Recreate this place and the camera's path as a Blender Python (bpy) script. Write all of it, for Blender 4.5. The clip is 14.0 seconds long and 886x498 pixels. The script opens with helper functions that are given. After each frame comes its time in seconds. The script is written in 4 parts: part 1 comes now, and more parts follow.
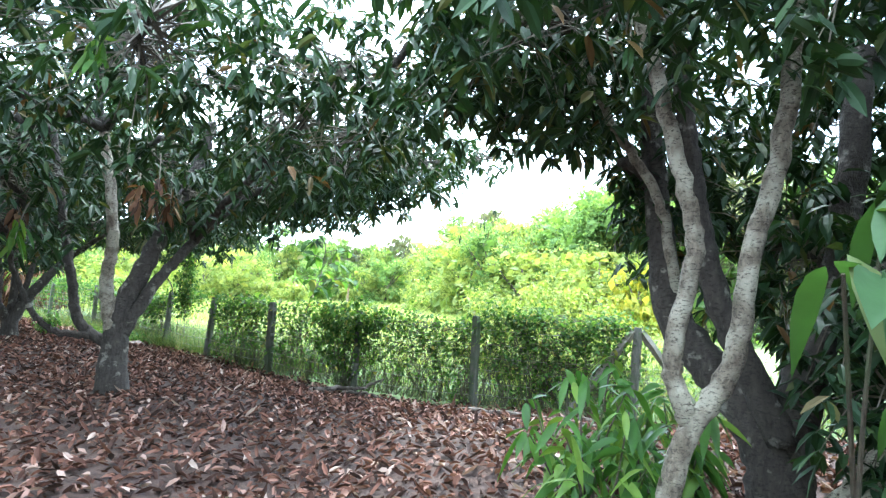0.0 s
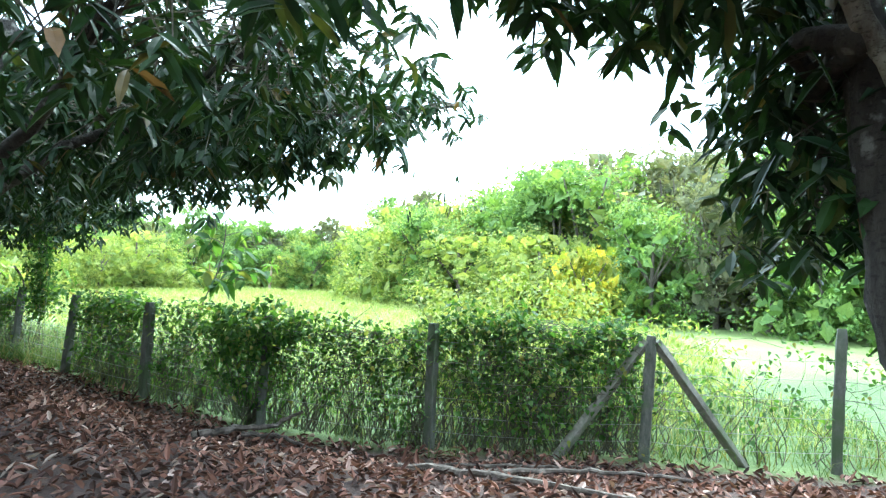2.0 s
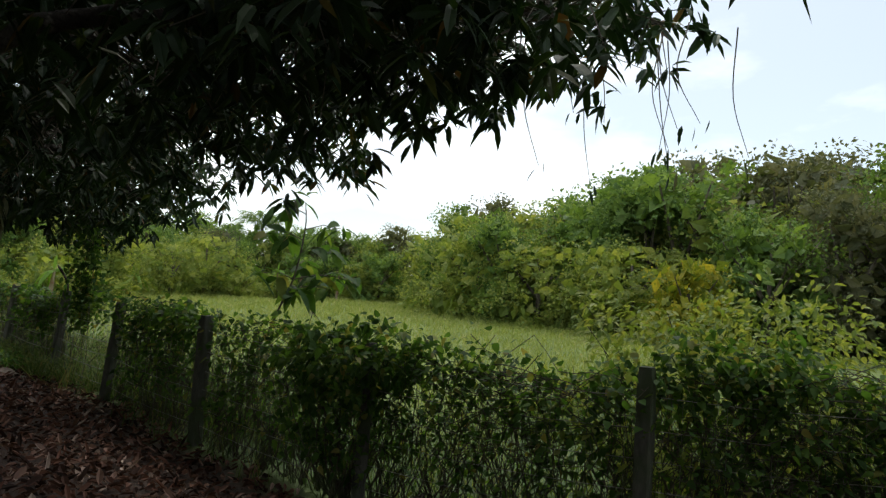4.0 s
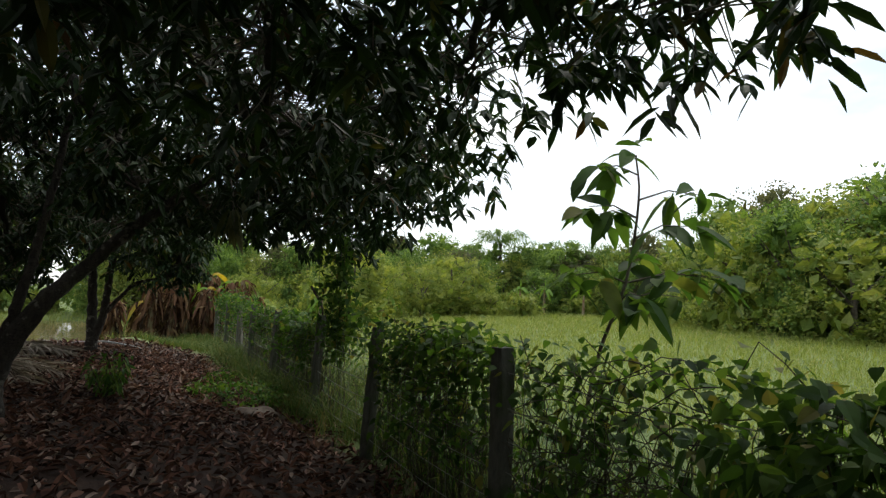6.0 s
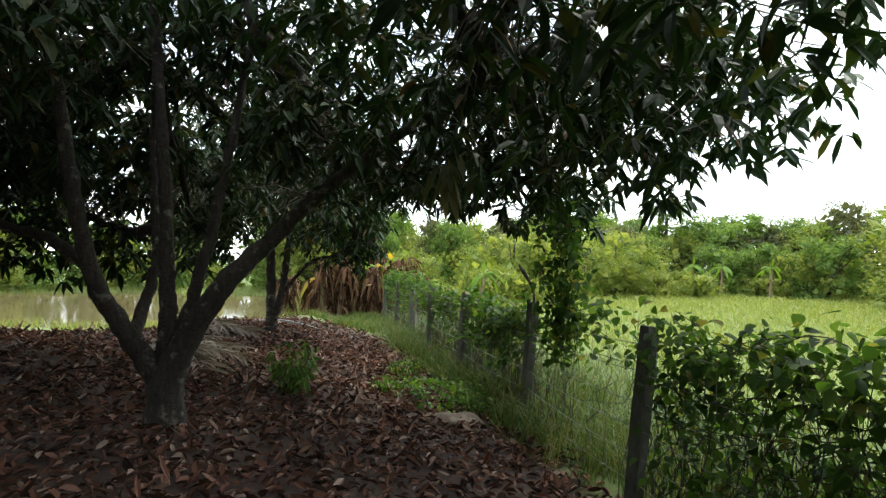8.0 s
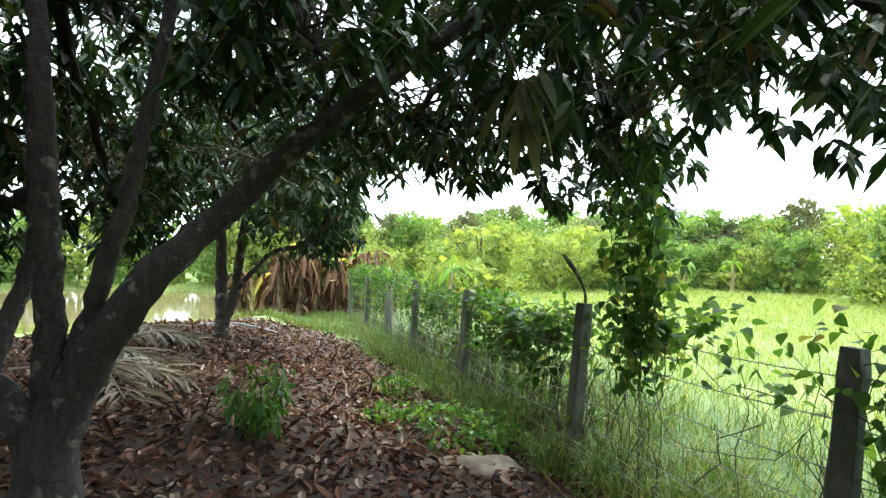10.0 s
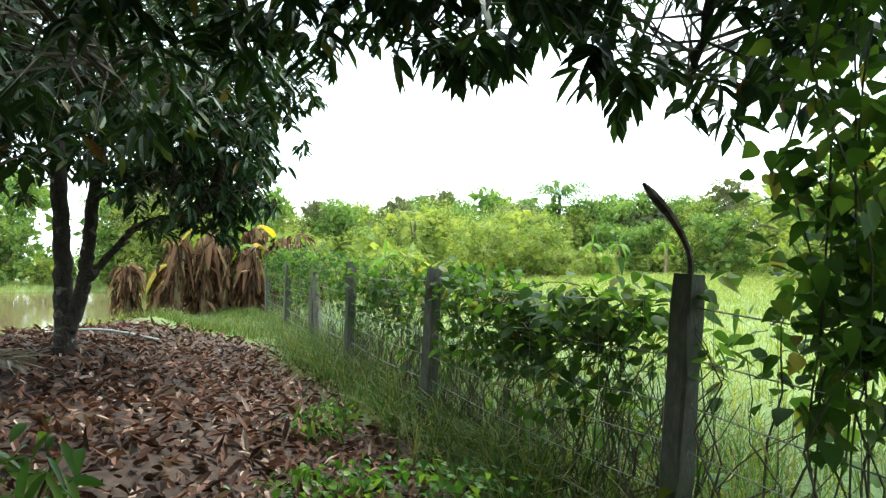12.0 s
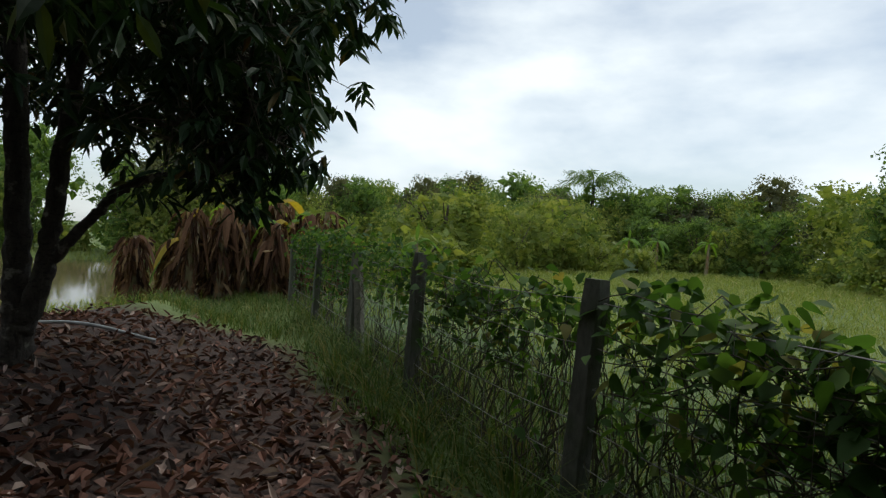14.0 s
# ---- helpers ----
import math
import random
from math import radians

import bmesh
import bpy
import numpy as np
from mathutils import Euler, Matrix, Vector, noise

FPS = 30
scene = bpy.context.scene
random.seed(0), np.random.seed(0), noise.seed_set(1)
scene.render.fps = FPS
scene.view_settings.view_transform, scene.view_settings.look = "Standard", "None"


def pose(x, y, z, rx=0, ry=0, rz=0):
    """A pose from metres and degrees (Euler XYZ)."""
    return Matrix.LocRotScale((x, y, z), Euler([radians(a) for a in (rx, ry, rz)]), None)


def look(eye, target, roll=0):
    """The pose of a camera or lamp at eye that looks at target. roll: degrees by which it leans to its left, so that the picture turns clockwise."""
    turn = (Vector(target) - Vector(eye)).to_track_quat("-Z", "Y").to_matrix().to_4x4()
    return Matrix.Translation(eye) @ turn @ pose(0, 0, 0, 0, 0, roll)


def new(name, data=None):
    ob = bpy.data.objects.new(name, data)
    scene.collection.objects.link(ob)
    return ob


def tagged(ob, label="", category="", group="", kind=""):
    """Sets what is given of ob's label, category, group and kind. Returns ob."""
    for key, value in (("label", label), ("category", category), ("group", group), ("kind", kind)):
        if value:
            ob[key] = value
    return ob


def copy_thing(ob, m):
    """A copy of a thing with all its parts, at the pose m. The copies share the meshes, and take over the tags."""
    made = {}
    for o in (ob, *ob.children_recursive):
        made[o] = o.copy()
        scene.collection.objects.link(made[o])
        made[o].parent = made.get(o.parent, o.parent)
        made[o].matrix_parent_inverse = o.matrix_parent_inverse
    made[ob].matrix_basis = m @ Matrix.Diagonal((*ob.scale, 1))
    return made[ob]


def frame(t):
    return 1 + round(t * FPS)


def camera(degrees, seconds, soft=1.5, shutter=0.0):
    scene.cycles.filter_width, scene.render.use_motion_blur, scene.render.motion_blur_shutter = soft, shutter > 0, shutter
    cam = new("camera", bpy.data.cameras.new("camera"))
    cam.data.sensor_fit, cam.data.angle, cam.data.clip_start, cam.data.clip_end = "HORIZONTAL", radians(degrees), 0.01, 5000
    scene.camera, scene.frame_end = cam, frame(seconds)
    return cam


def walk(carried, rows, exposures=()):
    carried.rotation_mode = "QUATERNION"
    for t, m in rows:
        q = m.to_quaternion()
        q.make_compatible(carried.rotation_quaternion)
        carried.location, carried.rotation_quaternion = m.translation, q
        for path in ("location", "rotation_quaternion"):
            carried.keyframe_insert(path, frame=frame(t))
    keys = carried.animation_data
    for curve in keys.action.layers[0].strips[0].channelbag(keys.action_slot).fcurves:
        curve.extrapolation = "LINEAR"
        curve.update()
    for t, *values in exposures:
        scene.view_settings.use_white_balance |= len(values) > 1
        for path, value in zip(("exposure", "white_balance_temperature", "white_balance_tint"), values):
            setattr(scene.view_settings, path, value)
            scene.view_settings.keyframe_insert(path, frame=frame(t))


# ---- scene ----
cam = camera(73.8, 14.0, soft=1.3)
# seconds, x, y, z, yaw, pitch, roll
ROWS = [
    (0.0, 0.119, -0.307, 1.435, -9.51, 3.88, -3.03),
    (0.5, 0.200, 0.200, 1.478, -12.35, 3.52, -2.85),
    (1.0, 0.153, 0.828, 1.510, -16.47, 3.48, -2.40),
    (1.5, 0.379, 1.586, 1.560, -16.39, 3.13, -2.20),
    (2.0, 0.378, 2.284, 1.574, -16.43, 2.60, -2.60),
    (2.2, 0.410, 2.530, 1.589, -16.05, 2.43, -2.72),
    (4.3, -0.080, 5.454, 1.463, -8.76, 3.89, -4.20),
    (4.5, -0.181, 5.830, 1.443, -7.21, 4.10, -4.30),
    (5.0, -0.409, 6.660, 1.412, -1.24, 4.44, -3.22),
    (5.5, -0.600, 7.353, 1.392, 6.87, 4.65, -2.49),
    (6.0, -0.820, 7.720, 1.355, 11.75, 4.16, -1.30),
    (6.5, -1.060, 7.970, 1.325, 17.70, 3.43, -0.60),
    (7.0, -1.400, 8.260, 1.330, 24.60, 2.30, -1.60),
    (7.5, -1.796, 8.620, 1.337, 26.34, 1.75, -2.20),
    (8.0, -2.190, 9.090, 1.370, 25.73, 1.58, -1.60),
    (8.2, -2.330, 9.290, 1.380, 25.67, 1.85, -1.30),
    (10.3, -3.592, 10.639, 1.282, 19.60, 1.00, -1.51),
    (10.5, -3.689, 10.811, 1.261, 18.44, 0.96, -1.36),
    (11.0, -3.925, 11.368, 1.179, 15.99, 1.60, -0.22),
    (11.5, -4.250, 11.995, 1.110, 14.07, 1.30, 0.30),
    (12.0, -4.504, 12.619, 1.084, 14.09, 0.52, -0.05),
    (12.5, -4.747, 13.036, 1.077, 14.95, -0.71, -0.81),
    (13.0, -5.073, 13.501, 1.094, 14.56, -1.73, -1.92),
    (13.5, -5.360, 13.953, 1.099, 14.88, -1.52, -2.73),
    (14.0, -5.711, 14.322, 1.123, 15.68, -0.93, -3.20),
]
EXPOSURES = [(0.0, 3.45, 5300, 2), (1.0, 3.4, 5200, -2), (2.2, 2.85, 5250, -4), (4.3, 0.25, 6500, 6), (6.0, 0.45, 6500, 6), (7.0, 1.0, 6500, 5), (8.2, 1.6, 6400, 3), (10.3, 2.55, 6050, -5), (11.5, 2.25, 6050, -6), (12.5, 1.7, 6150, -5), (13.2, 0.75, 6200, -1), (13.6, 0.25, 6200, 3), (14.0, -0.2, 6200, 4)]
walk(cam, [(t, pose(x, y, z, 90 + pitch, roll, yaw)) for t, x, y, z, yaw, pitch, roll in ROWS], EXPOSURES)

# ---- sky and sun ----
SUN_ELEVATION, SUN_BEARING = 58.0, 20.0  # bearing clockwise from +y
world = bpy.data.worlds.new("sky")
scene.world = world
world.use_nodes = True
wn, wl = world.node_tree.nodes, world.node_tree.links
wn.clear()
w_out = wn.new("ShaderNodeOutputWorld")
w_bg = wn.new("ShaderNodeBackground")
w_sky = wn.new("ShaderNodeTexSky")
w_sky.sky_type = "NISHITA"
w_sky.sun_disc = False
w_sky.sun_elevation = radians(SUN_ELEVATION)
w_sky.sun_rotation = radians(SUN_BEARING)
w_sky.dust_density = 1.0
w_co = wn.new("ShaderNodeTexCoord")
w_map = wn.new("ShaderNodeMapping")
w_map.inputs["Scale"].default_value = (1.0, 1.0, 2.4)
w_noise = wn.new("ShaderNodeTexNoise")
w_noise.inputs["Scale"].default_value = 2.1
w_noise.inputs["Detail"].default_value = 7.0
w_noise.inputs["Roughness"].default_value = 0.52
w_ramp = wn.new("ShaderNodeValToRGB")
w_ramp.color_ramp.elements[0].position = 0.40
w_ramp.color_ramp.elements[0].color = (0.34, 0.34, 0.34, 1)
w_ramp.color_ramp.elements[1].position = 0.62
w_ramp.color_ramp.elements[1].color = (1, 1, 1, 1)
w_mix = wn.new("ShaderNodeMixRGB")
w_mix.inputs["Color2"].default_value = (12.0, 12.15, 12.4, 1)  # bright overcast cloud
wl.new(w_co.outputs["Generated"], w_map.inputs["Vector"])
wl.new(w_map.outputs["Vector"], w_noise.inputs["Vector"])
wl.new(w_noise.outputs["Fac"], w_ramp.inputs["Fac"])
wl.new(w_ramp.outputs["Color"], w_mix.inputs["Fac"])
wl.new(w_sky.outputs["Color"], w_mix.inputs["Color1"])
wl.new(w_mix.outputs["Color"], w_bg.inputs["Color"])
w_bg.inputs["Strength"].default_value = 0.1
wl.new(w_bg.outputs["Background"], w_out.inputs["Surface"])

sun_data = bpy.data.lights.new("sun", "SUN")
sun_data.energy = 1.3
sun_data.angle = radians(12)
sun_data.color = (1.0, 0.95, 0.86)
sun = new("sun", sun_data)
sb, se = radians(SUN_BEARING), radians(SUN_ELEVATION)
sun.matrix_basis = look((30 * math.sin(sb) * math.cos(se), 30 * math.cos(sb) * math.cos(se), 30 * math.sin(se)), (0, 0, 0))


# ---- materials ----
def node_mat(name):
    m = bpy.data.materials.new(name)
    m.use_nodes = True
    n = m.node_tree.nodes
    return m, n, m.node_tree.links, n["Principled BSDF"]


def ramp(n, stops):
    r = n.new("ShaderNodeValToRGB")
    e = r.color_ramp.elements
    while len(e) < len(stops):
        e.new(0.5)
    for k, (p, c) in zip(e, stops):
        k.position, k.color = p, (*c, 1)
    return r


def leaf_mat(name, stops, translucent=0.35, rough=0.45):
    """Leaves: colour varies leaf by leaf, with fine mottling and light passing through the blade."""
    m, n, l, b = node_mat(name)
    geo = n.new("ShaderNodeNewGeometry")
    r = ramp(n, stops)
    l.new(geo.outputs["Random Per Island"], r.inputs["Fac"])
    co = n.new("ShaderNodeTexCoord")
    no = n.new("ShaderNodeTexNoise")
    no.inputs["Scale"].default_value = 14.0
    no.inputs["Detail"].default_value = 4.0
    l.new(co.outputs["Object"], no.inputs["Vector"])
    mr = n.new("ShaderNodeMapRange")
    mr.inputs["To Min"].default_value, mr.inputs["To Max"].default_value = 0.65, 1.35
    l.new(no.outputs["Fac"], mr.inputs["Value"])
    mul = n.new("ShaderNodeMixRGB")
    mul.blend_type = "MULTIPLY"
    mul.inputs["Fac"].default_value = 1.0
    l.new(r.outputs["Color"], mul.inputs["Color1"])
    l.new(mr.outputs["Result"], mul.inputs["Color2"])
    l.new(mul.outputs["Color"], b.inputs["Base Color"])
    b.inputs["Roughness"].default_value = rough
    b.inputs["Specular IOR Level"].default_value = 0.28
    bump = n.new("ShaderNodeBump")
    bump.inputs["Strength"].default_value = 0.25
    bump.inputs["Distance"].default_value = 0.01
    l.new(no.outputs["Fac"], bump.inputs["Height"])
    l.new(bump.outputs["Normal"], b.inputs["Normal"])
    if translucent:
        tr = n.new("ShaderNodeBsdfTranslucent")
        br = n.new("ShaderNodeMixRGB")
        br.blend_type = "MULTIPLY"
        br.inputs["Fac"].default_value = 1.0
        br.inputs["Color2"].default_value = (1.7, 1.6, 0.7, 1)
        l.new(mul.outputs["Color"], br.inputs["Color1"])
        l.new(br.outputs["Color"], tr.inputs["Color"])
        mx = n.new("ShaderNodeMixShader")
        mx.inputs["Fac"].default_value = translucent
        l.new(b.outputs["BSDF"], mx.inputs[1])
        l.new(tr.outputs["BSDF"], mx.inputs[2])
        l.new(mx.outputs["Shader"], n["Material Output"].inputs["Surface"])
    return m


def rough_mat(name, dark, light, patch, scale=9.0, patch_scale=2.2, patch_at=(0.5, 0.62), rough=0.9, bump=0.6, stretch=(1, 1, 1), cracks=0.0):
    """Bark, wood, concrete: grain at one scale, blotches at another."""
    m, n, l, b = node_mat(name)
    co = n.new("ShaderNodeTexCoord")
    mp = n.new("ShaderNodeMapping")
    mp.inputs["Scale"].default_value = stretch
    l.new(co.outputs["Object"], mp.inputs["Vector"])
    a = n.new("ShaderNodeTexNoise")
    a.inputs["Scale"].default_value, a.inputs["Detail"].default_value, a.inputs["Roughness"].default_value = scale, 9.0, 0.7
    c = n.new("ShaderNodeTexNoise")
    c.inputs["Scale"].default_value, c.inputs["Detail"].default_value = patch_scale, 5.0
    l.new(mp.outputs["Vector"], a.inputs["Vector"])
    l.new(co.outputs["Object"], c.inputs["Vector"])
    r1 = ramp(n, [(0.3, dark), (0.7, light)])
    l.new(a.outputs["Fac"], r1.inputs["Fac"])
    r2 = ramp(n, [(patch_at[0], (0, 0, 0)), (patch_at[1], (1, 1, 1))])
    l.new(c.outputs["Fac"], r2.inputs["Fac"])
    mx = n.new("ShaderNodeMixRGB")
    mx.inputs["Color2"].default_value = (*patch, 1)
    l.new(r2.outputs["Color"], mx.inputs["Fac"])
    l.new(r1.outputs["Color"], mx.inputs["Color1"])
    out = mx.outputs["Color"]
    if cracks:
        k = n.new("ShaderNodeTexNoise")
        k.inputs["Scale"].default_value, k.inputs["Detail"].default_value, k.inputs["Roughness"].default_value = scale * 1.1, 6.0, 0.75
        km = n.new("ShaderNodeMapping")
        km.inputs["Scale"].default_value = (1, 1, 2.2)
        l.new(co.outputs["Object"], km.inputs["Vector"])
        l.new(km.outputs["Vector"], k.inputs["Vector"])
        rk = ramp(n, [(0.40, (1, 1, 1)), (0.47, (0, 0, 0))])
        l.new(k.outputs["Fac"], rk.inputs["Fac"])
        fk = n.new("ShaderNodeMath")
        fk.operation = "MULTIPLY"
        fk.inputs[1].default_value = cracks
        l.new(rk.outputs["Color"], fk.inputs[0])
        mk = n.new("ShaderNodeMixRGB")
        mk.inputs["Color2"].default_value = (*[c * 0.6 for c in dark], 1)
        l.new(fk.outputs[0], mk.inputs["Fac"])
        l.new(out, mk.inputs["Color1"])
        out = mk.outputs["Color"]
    l.new(out, b.inputs["Base Color"])
    b.inputs["Roughness"].default_value = rough
    bu = n.new("ShaderNodeBump")
    bu.inputs["Strength"].default_value, bu.inputs["Distance"].default_value = bump, 0.035
    l.new(a.outputs["Fac"], bu.inputs["Height"])
    l.new(bu.outputs["Normal"], b.inputs["Normal"])
    return m


MANGO = leaf_mat("mango_leaf", [(0.0, (0.010, 0.026, 0.009)), (0.5, (0.016, 0.040, 0.011)), (0.9, (0.029, 0.060, 0.015)), (0.97, (0.075, 0.085, 0.023)), (1.0, (0.12, 0.065, 0.024))], 0.17, 0.55)
BROAD = leaf_mat("broad_low_leaf", [(0.0, (0.026, 0.064, 0.018)), (0.7, (0.042, 0.095, 0.026)), (1.0, (0.10, 0.12, 0.035))], 0.3, 0.6)
SHOOT = leaf_mat("young_leaf", [(0.0, (0.035, 0.09, 0.016)), (0.6, (0.068, 0.15, 0.026)), (1.0, (0.14, 0.22, 0.038))], 0.4, 0.4)
VINE = leaf_mat("vine_leaf", [(0.0, (0.024, 0.055, 0.012)), (0.5, (0.05, 0.108, 0.022)), (0.9, (0.095, 0.165, 0.034)), (1.0, (0.19, 0.17, 0.055))], 0.5, 0.65)
GRASS = leaf_mat("grass_blade", [(0.0, (0.14, 0.185, 0.045)), (0.5, (0.205, 0.255, 0.065)), (0.9, (0.27, 0.30, 0.10)), (1.0, (0.36, 0.325, 0.165))], 0.35, 0.7)
WEED = leaf_mat("tall_grass_blade", [(0.0, (0.035, 0.072, 0.015)), (0.6, (0.075, 0.125, 0.027)), (1.0, (0.20, 0.18, 0.075))], 0.35, 0.6)
FAR_GREEN = leaf_mat("far_foliage", [(0.0, (0.061, 0.114, 0.030)), (0.5, (0.110, 0.186, 0.046)), (1.0, (0.198, 0.282, 0.083))], 0.4, 0.6)
FAR_LIGHT = leaf_mat("far_foliage_light", [(0.0, (0.105, 0.156, 0.033)), (0.5, (0.175, 0.229, 0.055)), (1.0, (0.292, 0.318, 0.094))], 0.4, 0.6)
FAR_GREY = leaf_mat("far_foliage_grey", [(0.0, (0.07, 0.085, 0.045)), (0.5, (0.11, 0.12, 0.065)), (1.0, (0.16, 0.16, 0.09))], 0.3, 0.7)
FAR_YELLOW = leaf_mat("far_foliage_yellow", [(0.0, (0.11, 0.16, 0.022)), (0.5, (0.19, 0.22, 0.03)), (1.0, (0.34, 0.30, 0.04))], 0.4, 0.6)
BANANA = leaf_mat("banana_leaf", [(0.0, (0.08, 0.16, 0.025)), (0.6, (0.13, 0.23, 0.035)), (1.0, (0.28, 0.27, 0.04))], 0.45, 0.7)
DEAD_BANANA = leaf_mat("dead_banana_leaf", [(0.0, (0.022, 0.012, 0.008)), (0.4, (0.075, 0.036, 0.02)), (0.75, (0.16, 0.085, 0.046)), (0.93, (0.26, 0.17, 0.10)), (1.0, (0.40, 0.33, 0.25))], 0.2, 0.9)
YELLOW_BANANA = leaf_mat("yellowing_banana_leaf", [(0.0, (0.20, 0.19, 0.03)), (0.6, (0.36, 0.27, 0.035)), (1.0, (0.30, 0.15, 0.04))], 0.45, 0.7)
LITTER = leaf_mat("dry_leaf", [(0.0, (0.018, 0.009, 0.006)), (0.3, (0.055, 0.025, 0.017)), (0.55, (0.11, 0.05, 0.033)), (0.78, (0.19, 0.092, 0.064)), (0.92, (0.28, 0.175, 0.14)), (1.0, (0.42, 0.33, 0.28))], 0.06, 0.8)
FROND = leaf_mat("dry_frond", [(0.0, (0.13, 0.10, 0.075)), (1.0, (0.33, 0.29, 0.24))], 0.1, 0.85)
BARK = rough_mat("mango_bark", (0.02, 0.016, 0.012), (0.075, 0.062, 0.05), (0.19, 0.175, 0.145), 24, 9.0, (0.60, 0.67), 0.95, 1.0, (1, 1, 0.35), 0.8)
PALE_BARK = rough_mat("pale_lichen_bark", (0.06, 0.045, 0.03), (0.27, 0.225, 0.165), (0.38, 0.345, 0.265), 34, 7.0, (0.42, 0.6), 0.95, 1.0, (1, 1, 0.5), 0.85)
TWIG = rough_mat("twig_bark", (0.05, 0.04, 0.03), (0.12, 0.10, 0.075), (0.16, 0.14, 0.1))
POST = rough_mat("weathered_concrete_post", (0.045, 0.047, 0.037), (0.12, 0.118, 0.095), (0.055, 0.075, 0.033), 22, 3.0, (0.5, 0.68), 0.95, 0.5, (1, 1, 0.4))
BRACE = rough_mat("weathered_brace", (0.09, 0.085, 0.065), (0.20, 0.185, 0.15), (0.10, 0.12, 0.06), 18, 3.0, (0.52, 0.7), 0.95, 0.5)
DEADWOOD = rough_mat("dead_wood", (0.03, 0.022, 0.017), (0.10, 0.078, 0.06), (0.15, 0.125, 0.10), 20, 9)
VINE_STEM = rough_mat("vine_stem", (0.03, 0.026, 0.016), (0.09, 0.072, 0.045), (0.055, 0.07, 0.026), 20, 4)
EARTH = rough_mat("bare_earth", (0.06, 0.044, 0.032), (0.16, 0.115, 0.085), (0.20, 0.16, 0.13), 12, 3)
HOSE = rough_mat("grey_plastic_hose", (0.28, 0.29, 0.29), (0.42, 0.43, 0.43), (0.25, 0.26, 0.26), 8, 3, rough=0.45, bump=0.1)
TRUNK_BANANA = rough_mat("banana_stem", (0.12, 0.10, 0.05), (0.30, 0.24, 0.15), (0.18, 0.10, 0.05), 12, 3, stretch=(1, 1, 0.2))
WIRE, wn_, wl_, wb_ = node_mat("galvanised_wire")
wb_.inputs["Base Color"].default_value = (0.22, 0.21, 0.19, 1)
wb_.inputs["Metallic"].default_value = 0.8
wb_.inputs["Roughness"].default_value = 0.6
WATER, wn_, wl_, wb_ = node_mat("pond_water")
wb_.inputs["Base Color"].default_value = (0.15, 0.115, 0.06, 1)
wb_.inputs["Specular IOR Level"].default_value = 0.5
wb_.inputs["Roughness"].default_value = 0.08
wno = wn_.new("ShaderNodeTexNoise")
wno.inputs["Scale"].default_value = 2.5
wbu = wn_.new("ShaderNodeBump")
wbu.inputs["Strength"].default_value, wbu.inputs["Distance"].default_value = 0.12, 0.03
wl_.new(wno.outputs["Fac"], wbu.inputs["Height"])
wl_.new(wbu.outputs["Normal"], wb_.inputs["Normal"])

# ---- plan ----
GROUND_AT_FENCE = -0.33
POSTS = [(8.2, 6.55), (6.3, 7.17), (4.44, 7.88), (2.15, 8.55), (0.40, 9.68), (-1.21, 11.52), (-2.69, 13.49), (-4.10, 15.35), (-5.76, 17.32), (-7.25, 19.12), (-8.65, 20.96), (-10.1, 22.8), (-11.6, 24.6)]
LINE = np.array([(24.0, 1.2), *POSTS, (-26.0, 43.0)])
POND, POND_R, WATER_Z = (-26.0, 26.5), 9.6, -0.78
rng = np.random.default_rng(7)


def fence_dist(p):
    """Signed distance to the fence line, positive on the orchard's side."""
    p = np.atleast_2d(p)
    best, sign = np.full(len(p), 1e9), np.ones(len(p))
    for a, b in zip(LINE, LINE[1:]):
        d = b - a
        u = np.clip(((p - a) @ d) / (d @ d), 0, 1)
        q = a + u[:, None] * d
        r = np.hypot(*(p - q).T)
        cr = d[0] * (p[:, 1] - a[1]) - d[1] * (p[:, 0] - a[0])
        m = r < best
        best[m], sign[m] = r[m], np.where(cr[m] > 0, 1, -1)
    return best * sign


def step(v, a, b):
    u = np.clip((v - a) / (b - a), 0, 1)
    return u * u * (3 - 2 * u)


def height(p):
    p = np.atleast_2d(np.asarray(p, float))
    x, y = p.T
    s = fence_dist(p)
    z = GROUND_AT_FENCE + 0.38 * step(s, 0.3, 3.0) - 0.10 * step(-s, 0.5, 6.0)
    end = step(y + 0.25 * (x + 9), 20.2, 23.5) * step(s, 0.2, 1.5)
    end = np.maximum(end, step(-x, 11.5, 14.5) * step(y, 14.5, 18.0))
    z = z * (1 - end) + (-0.50) * end
    z = z + 0.35 * step(-x, 7.5, 10.5) * (1 - step(y, 12.8, 15.0)) * step(y, 3.0, 8.0)
    r = np.hypot(x - POND[0], y - POND[1])
    dip = 1 - step(r, POND_R - 1.0, POND_R + 2.5)
    z = z * (1 - dip) + (-1.25) * dip
    bumps = 0.05 * np.sin(x * 1.3 + 0.7 * y) * np.sin(y * 1.1 - 0.4 * x) + 0.03 * np.sin(2.9 * x + 1.0) * np.sin(2.3 * y)
    return z + bumps * step(s, 0.4, 2.0) * (1 - step(y, 40, 60))


def h1(x, y):
    return float(height([(x, y)])[0])


